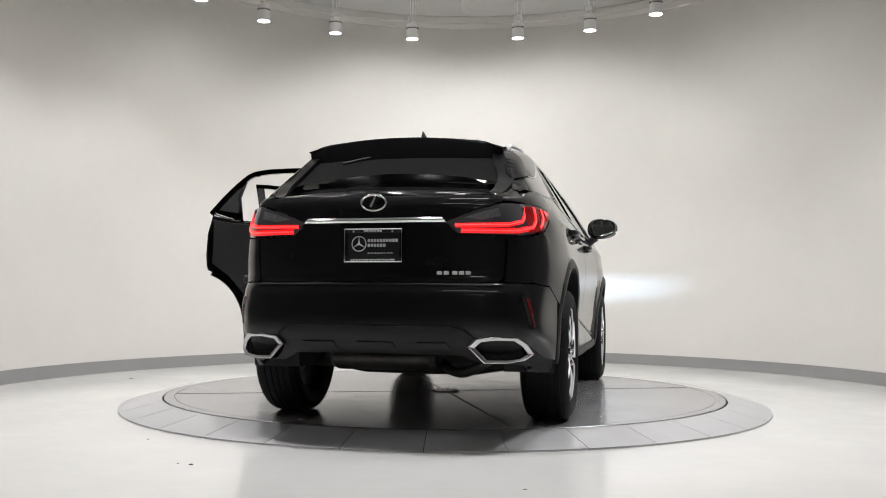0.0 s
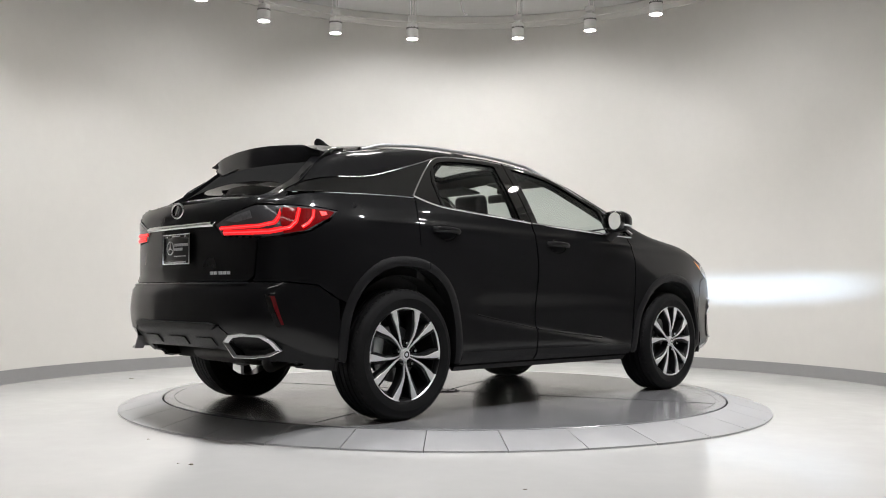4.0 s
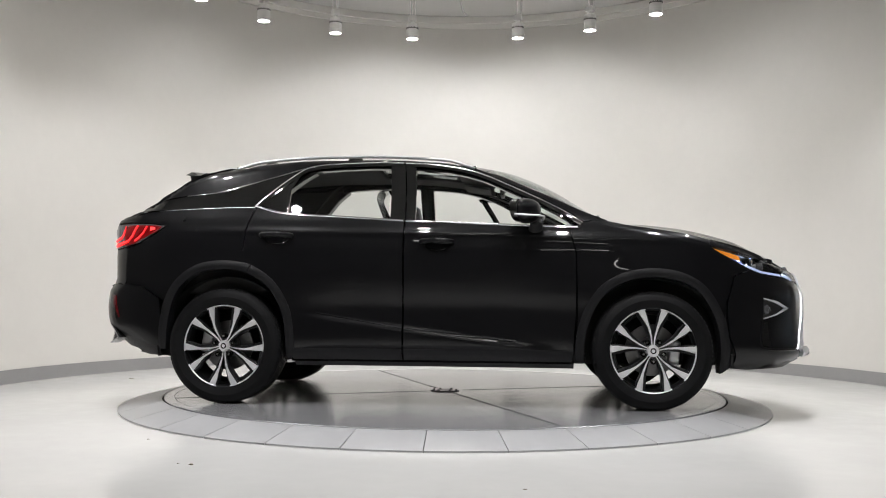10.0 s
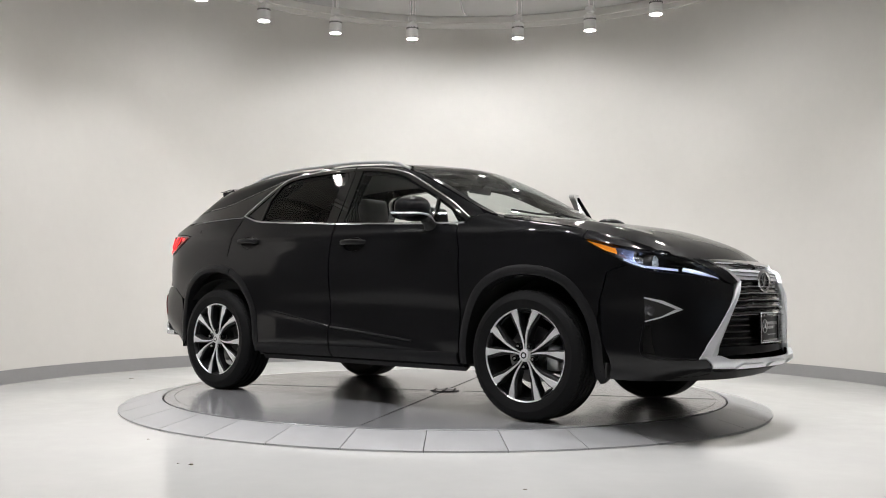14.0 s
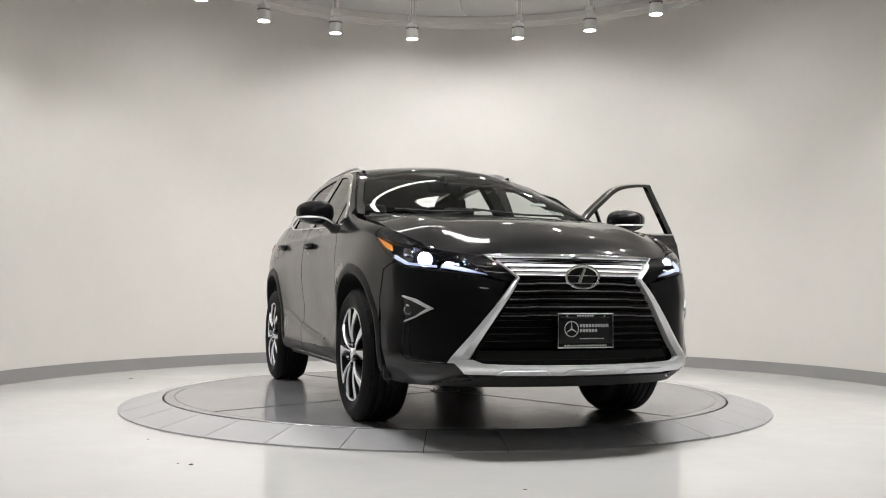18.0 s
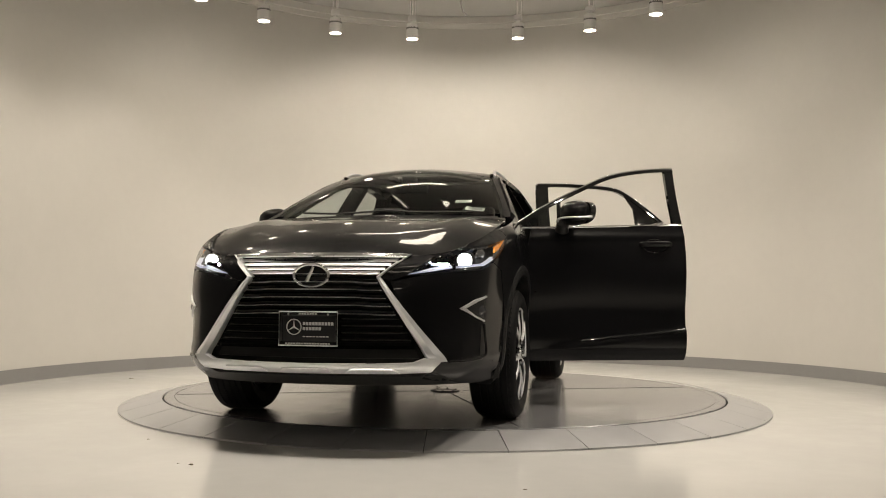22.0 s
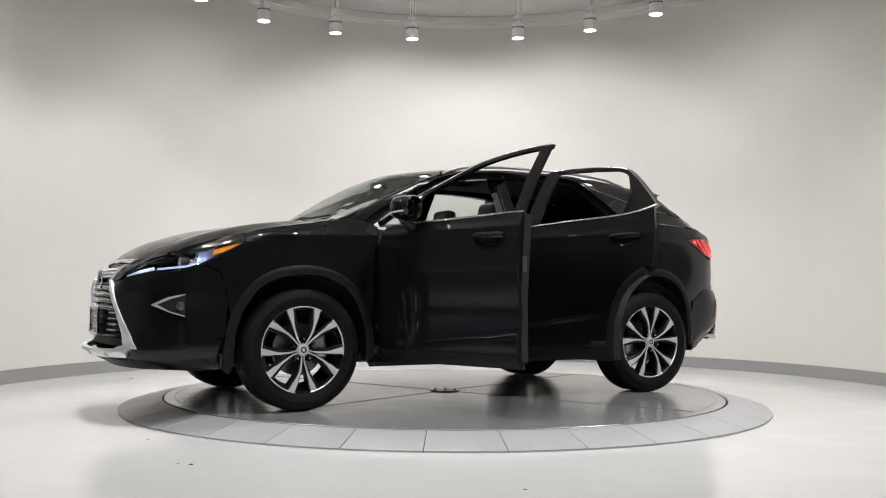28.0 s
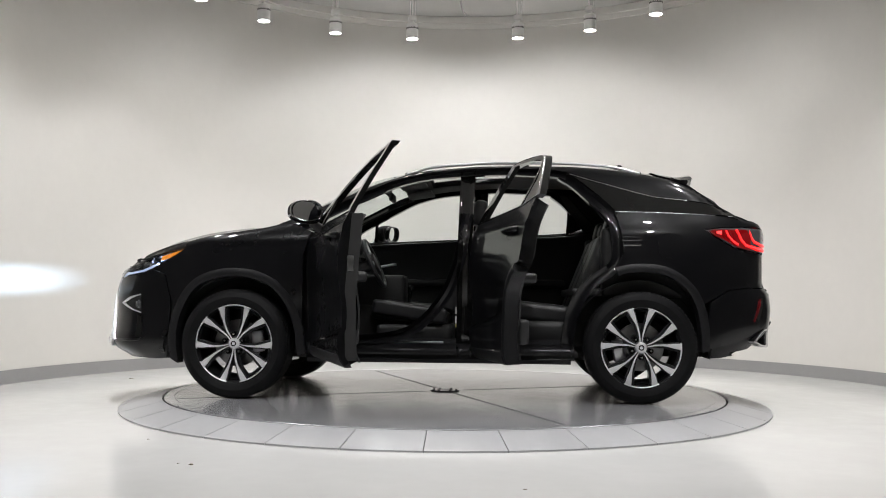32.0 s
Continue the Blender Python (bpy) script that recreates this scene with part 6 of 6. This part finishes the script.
# chrome line behind the doors, and a highlight strip below it
for mir in (False, True):
    c1 = XZl(spline2([(-0.935, 1.594), (-1.05, 1.555), (-1.20, 1.510), (-1.316, 1.474), (-1.50, 1.423), (-1.62, 1.407), (-1.74, 1.396)], 4))
    part("roof_moulding", ribbon(c1, 0.0035, -0.0035, belt, 0.006, 0.010, mir), M_CHROME, car, "thin chrome line along the roof side")
    # bright satin strip in place of the highlight on the panel's lower edge
    c2 = XZl([(-1.24, 1.309), (-1.40, 1.308), (-1.60, 1.302), (-1.80, 1.294), (-2.05, 1.284)])
    part("shoulder_highlight", ribbon(c2, 0.0016, -0.0016, belt, 0.004, 0.006, mir), M_SATIN, car)

# fuel flap on the left rear wing
fl = [(-1.60 + 0.085 * math.copysign(abs(math.cos(a)) ** 0.6, math.cos(a)), 1.07 + 0.085 * math.copysign(abs(math.sin(a)) ** 0.6, math.sin(a))) for a in [2 * math.pi * k / 32 for k in range(32)]]
part("fuel_flap", sheet(XZl(fl), belt, 0.04, 0.04, 0.004, off=0.0012), M_PAINT, car)

# wipers
for y0, y1 in ((0.55, -0.05), (0.0, -0.55)):
    pts = [cap(1.09, y0 / 0.78, 0.012), cap(1.12, (y0 + y1) / 2 / 0.78, 0.016), cap(1.075, y1 / 0.78, 0.012)]
    part("wiper", tube(spline2(pts, 5), 0.007, 6), M_BLACK, car, "black windscreen wiper")
part("rear_wiper", tube([cap(-1.82, 0.0, 0.01), cap(-1.84, 0.3, 0.012), cap(-1.86, 0.55, 0.012)], 0.006, 6), M_BLACK, car)

# ---------- inside the car ----------
part("headliner", sheet([(-1.70, -0.9), (-1.70, 0.9), (-0.52, 0.93), (-0.52, -0.93)], lambda x, v, o=0.0: cap(x, v, -0.045 - o), 0.1, 0.12, 0.0), M_HEADLINER, car, "grey cloth headlining")
part("headliner", sheet([(0.12, -0.93), (0.12, 0.93), (0.34, 0.9), (0.34, -0.9)], lambda x, v, o=0.0: cap(x, v, -0.045 - o), 0.1, 0.12, 0.0), M_HEADLINER, car)
for sg in (1, -1):
    part("headliner", sheet([(-0.52, 0.62 * sg), (-0.52, 0.93 * sg), (0.12, 0.93 * sg), (0.12, 0.62 * sg)], lambda x, v, o=0.0: cap(x, v, -0.045 - o), 0.1, 0.12, 0.0), M_HEADLINER, car)
    part("pillar_lining", sheet([(0.30, 0.93 * sg), (0.30, 0.99 * sg), (1.0, 0.99 * sg), (1.0, 0.93 * sg)], lambda x, v, o=0.0: cap(x, v, -0.05 - o), 0.08, 0.05, 0.02), M_HEADLINER, car)
    part("sun_visor", moved(bm_box(0.10, -0.21, -0.008, 0.30, 0.21, 0.008, 0.006), Matrix.Translation((0.02, 0.34 * sg, cap(0.2, 0.6).z - 0.065)) @ Matrix.Rotation(0.14, 4, "Y")), M_HEADLINER, car)
for mir in (False, True):
    part("side_lining", sheet(XZ((-1.20, 1.20), (-1.0, 1.46), (-0.93, 1.57), (-1.4, 1.56), (-1.9, 1.38), (-2.0, 1.25)), lambda u, z, o=0.0: belt(u, z, -0.06 - o), 0.08, 0.06, 0.0, mirror=mir), M_DASH, car)
part("tailgate_lining", sheet(RZ((0.0, 0.80), (0.0, 1.17), (0.60, 1.18), (0.64, 0.80)), lambda u, z, o=0.0: belt(u, z, -0.07 - o), 0.1, 0.1, 0.0), M_DASH, car)
part("tailgate_lining", sheet(RZ((0.0, 0.80), (0.0, 1.17), (0.60, 1.18), (0.64, 0.80)), lambda u, z, o=0.0: belt(u, z, -0.07 - o), 0.1, 0.1, 0.0, mirror=True), M_DASH, car)
part("parcel_shelf", bm_box(-2.05, -0.60, 1.085, -1.22, 0.60, 1.105, 0.006), M_DASH, car)


def seat(y, x):
    """Front seat with bolsters and head restraint."""
    s = part("seat", bm_box(x - 0.30, y - 0.23, 0.36, x + 0.25, y + 0.23, 0.52, 0.04), M_DASH, car, "black leather front seat")
    part("seat_cushion", moved(bm_box(-0.27, -0.21, -0.06, 0.30, 0.21, 0.06, 0.05, 3), Matrix.Translation((x, y, 0.575)) @ Matrix.Rotation(radians(-8), 4, "Y")), M_LEATHER, s)
    for d in (-1, 1):
        part("side_bolster", moved(bm_box(-0.26, -0.035, -0.05, 0.28, 0.035, 0.06, 0.03, 3), Matrix.Translation((x, y + d * 0.225, 0.60)) @ Matrix.Rotation(radians(-8), 4, "Y")), M_LEATHER, s)
        part("back_bolster", moved(bm_box(-0.05, -0.035, 0.0, 0.07, 0.035, 0.50, 0.03, 3), Matrix.Translation((x - 0.27, y + d * 0.215, 0.62)) @ Matrix.Rotation(radians(-18), 4, "Y")), M_LEATHER, s)
    part("seat_back", moved(bm_box(-0.055, -0.205, 0.0, 0.055, 0.205, 0.62, 0.045, 3), Matrix.Translation((x - 0.28, y, 0.60)) @ Matrix.Rotation(radians(-18), 4, "Y")), M_LEATHER, s)
    part("head_restraint", moved(bm_box(-0.05, -0.13, 0.0, 0.05, 0.13, 0.19, 0.045, 3), Matrix.Translation((x - 0.475, y, 1.24)) @ Matrix.Rotation(radians(-10), 4, "Y")), M_LEATHER, s)
    for d in (-0.05, 0.05):
        part("restraint_post", tube([(x - 0.45, y + d, 1.15), (x - 0.48, y + d, 1.26)], 0.007, 6), M_STEEL, s)
    part("side_switch", bm_box(x - 0.10, y + (0.232 if y > 0 else -0.245), 0.46, x + 0.12, y + (0.245 if y > 0 else -0.232), 0.50, 0.005), M_TRIMGREY, s)


seat(0.37, 0.20)
seat(-0.37, 0.20)
rs = part("rear_seat", bm_box(-1.05, -0.62, 0.36, -0.52, 0.62, 0.55, 0.05), M_DASH, car, "black leather rear bench")
for y in (-0.40, 0.0, 0.40):
    part("bench_cushion", moved(bm_box(-0.26, -0.195, -0.07, 0.27, 0.195, 0.07, 0.05, 3), Matrix.Translation((-0.76, y, 0.60)) @ Matrix.Rotation(radians(-6), 4, "Y")), M_LEATHER, rs)
    part("bench_back", moved(bm_box(-0.07, -0.195, 0.0, 0.07, 0.195, 0.60, 0.055, 3), Matrix.Translation((-1.00, y, 0.60)) @ Matrix.Rotation(radians(-22), 4, "Y")), M_LEATHER, rs)
    part("head_restraint", moved(bm_box(-0.05, -0.12, 0.0, 0.05, 0.12, 0.15 if y else 0.11, 0.04, 3), Matrix.Translation((-1.235, y, 1.17)) @ Matrix.Rotation(radians(-14), 4, "Y")), M_LEATHER, rs)

dash = part("dashboard", moved(bm_box(0.66, -0.72, 0.78, 1.10, 0.72, 1.10, 0.08, 4), Matrix()), M_DASH, car, "black padded dashboard")
part("dash_top", bm_box(0.80, -0.70, 1.06, 1.16, 0.70, 1.135, 0.035, 3), M_DASH, dash)
part("instrument_hood", bm_box(0.60, 0.20, 1.02, 0.86, 0.54, 1.155, 0.05, 3), M_DASH, dash)
part("centre_screen", moved(bm_box(0.0, -0.16, 0.0, 0.02, 0.16, 0.10, 0.008), Matrix.Translation((0.72, 0, 1.09))), M_GLOSSBLK, dash)
part("dash_trim", bm_box(0.645, -0.66, 0.93, 0.668, 0.66, 0.95, 0.006), M_SATIN, dash)
for y in (-0.62, -0.09, 0.09, 0.62):
    part("air_vent", bm_box(0.640, y - 0.055, 0.965, 0.672, y + 0.055, 1.02, 0.008), M_GLOSSBLK, dash)
cons = part("centre_console", bm_box(-0.32, -0.14, 0.34, 0.72, 0.14, 0.66, 0.04, 3), M_DASH, car, "black centre console")
part("console_armrest", bm_box(-0.34, -0.12, 0.64, 0.0, 0.12, 0.72, 0.035, 3), M_LEATHER, cons)
part("console_tower", moved(bm_box(0.30, -0.13, 0.0, 0.72, 0.13, 0.28, 0.03), Matrix.Translation((0, 0, 0.60))), M_DASH, cons)
part("gear_lever", join_bm(tube([(0.28, 0.02, 0.64), (0.26, 0.02, 0.76)], 0.012, 8), bm_box(0.235, -0.005, 0.75, 0.285, 0.045, 0.80, 0.02, 3)), M_GLOSSBLK, cons)
wc = Vector((0.50, 0.37, 0.96))
tilt = Matrix.Translation(wc) @ Matrix.Rotation(radians(-66), 4, "Y")
sw = part("steering_wheel", moved(tube([(0.185 * math.cos(a), 0.185 * math.sin(a), 0) for a in [2 * math.pi * k / 40 for k in range(40)]], 0.016, 10, closed=True), tilt), M_LEATHER, car, "black leather steering wheel")
part("wheel_boss", moved(lathe([(0, -0.035), (0.05, -0.03), (0.075, -0.01), (0.075, 0.02), (0, 0.03)], 24), tilt), M_DASH, sw)
for a in (0, 180, 270):
    part("wheel_spoke", moved(tube([(0.06 * math.cos(radians(a + 90)), 0.06 * math.sin(radians(a + 90)), 0), (0.18 * math.cos(radians(a + 90)), 0.18 * math.sin(radians(a + 90)), 0)], 0.02, 8, 0.5), tilt), M_SATIN, sw)
part("steering_column", tube([wc + Vector((0.03, 0, -0.01)), wc + Vector((0.25, 0, -0.12))], 0.045, 12), M_DASH, car)
for i, yy in enumerate((0.30, 0.44)):
    part("pedal", bm_box(0.88, yy - 0.03, 0.42, 0.90, yy + 0.05, 0.50, 0.006), M_STEEL, car)
part("interior_mirror", join_bm(bm_box(0.40, -0.125, 1.46, 0.43, 0.125, 1.525, 0.014, 3), tube([(0.43, 0, 1.50), (0.50, 0, 1.56)], 0.01, 8)), M_BLACK, car, "black inside mirror")
part("mirror_cover", bm_box(0.42, -0.05, 1.53, 0.53, 0.05, 1.575, 0.015), M_BLACK, car)
part("screen_sticker", moved(bm_box(-0.002, -0.055, -0.022, 0.002, 0.055, 0.022), Matrix.Translation(cap(0.93, 0.62, -0.008)) @ Matrix.Rotation(radians(-62), 4, "Y")), M_PAPER, car, "white paper sticker on the windscreen")
part("door_paper", bm_box(0.40, 0.56, 0.352, 0.55, 0.66, 0.362, 0.002), M_PAPER, car, "white paper mat on the car floor")
part("carpet", bm_box(-0.95, -0.72, 0.345, 0.98, 0.72, 0.355, 0.003), M_DASH, car)
# ---------- small things in the room ----------
cable = tagged(new("hanging_cable"), "thin white cable hanging from the ceiling", "cable")
part("wire", tube(spline2([(0.10, 2.7, CEIL), (0.125, 2.7, 4.0), (0.15, 2.7, 3.85), (0.175, 2.7, 3.775), (0.195, 2.7, 3.755)], 6), 0.007, 6), M_WHITE, cable)
part("connector", tube([(0.19, 2.7, 3.757), (0.215, 2.7, 3.748)], 0.012, 8), M_WHITE, cable)

for x, y, s in ((-2.75, -1.75, 1.0), (-1.18, -2.72, 1.6), (-1.25, -2.69, 0.7), (-0.96, -3.72, 1.1), (-1.40, -3.95, 1.2), (2.75, -1.30, 0.9), (0.33, -3.22, 0.8), (-0.20, -3.55, 0.7), (-1.62, -1.98, 0.8), (-2.95, 1.62, 1.6)):
    bm = bmesh.new()
    bmesh.ops.create_icosphere(bm, subdivisions=1, radius=0.011 * s)
    rnd = random.Random(int(x * 1000))
    for v in bm.verts:
        v.co = Vector((v.co.x * rnd.uniform(0.7, 1.5), v.co.y * rnd.uniform(0.5, 1.1), max(0.0, v.co.z) * 0.35))
    ob = part("floor_scrap", finish(bm, 60), M_SPECK)
    ob.matrix_basis = pose(x, y, FLOOR_Z, 0, 0, 50 * x)
    tagged(ob, "tiny dark scrap of dirt on the floor", "debris", "scraps on the floor")

# notice stuck behind the windscreen
_st = part("windscreen_sticker", sheet([(0.985, 0.645), (0.988, 0.800), (1.030, 0.785), (1.027, 0.635)], cap, 0.05, 0.06, depth=0.001, off=-0.007), M_PAPER, car, "small white paper notice behind the windscreen")
for _k in range(3):
    part("sticker_print", sheet([(0.994 + 0.011 * _k, 0.662), (0.994 + 0.011 * _k, 0.775), (0.998 + 0.011 * _k, 0.775), (0.998 + 0.011 * _k, 0.662)], cap, 0.05, 0.06, depth=0.0004, off=-0.0055), M_TRIMGREY, _st)


# ---------- what moves ----------
TURN = [(0, 0.1), (2, 0.3), (6, 0.0), (9, -0.25), (13, -0.4), (17, -0.25), (19, -0.1), (21, 0.3), (23, 0.5), (25.5, 0.3), (28, 0.1), (32, -0.08)]


def heading(t):
    """Degrees that the car points away from the room's x axis."""
    c = float(np.interp(t, [a for a, b in TURN], [b for a, b in TURN]))
    return 76.612 - 8.1403 * t + c


def motions():
    rows_disc, rows_car = [], []
    for k in range(0, 33):
        a = radians(heading(k))
        rows_disc.append((float(k), Matrix.Rotation(a, 4, "Z")))
        rows_car.append((float(k), Matrix.Rotation(a, 4, "Z") @ Matrix.Translation((0.0225, -0.1645, 0.0))))
    walk(disc, rows_disc)
    walk(car, rows_car)


motions()
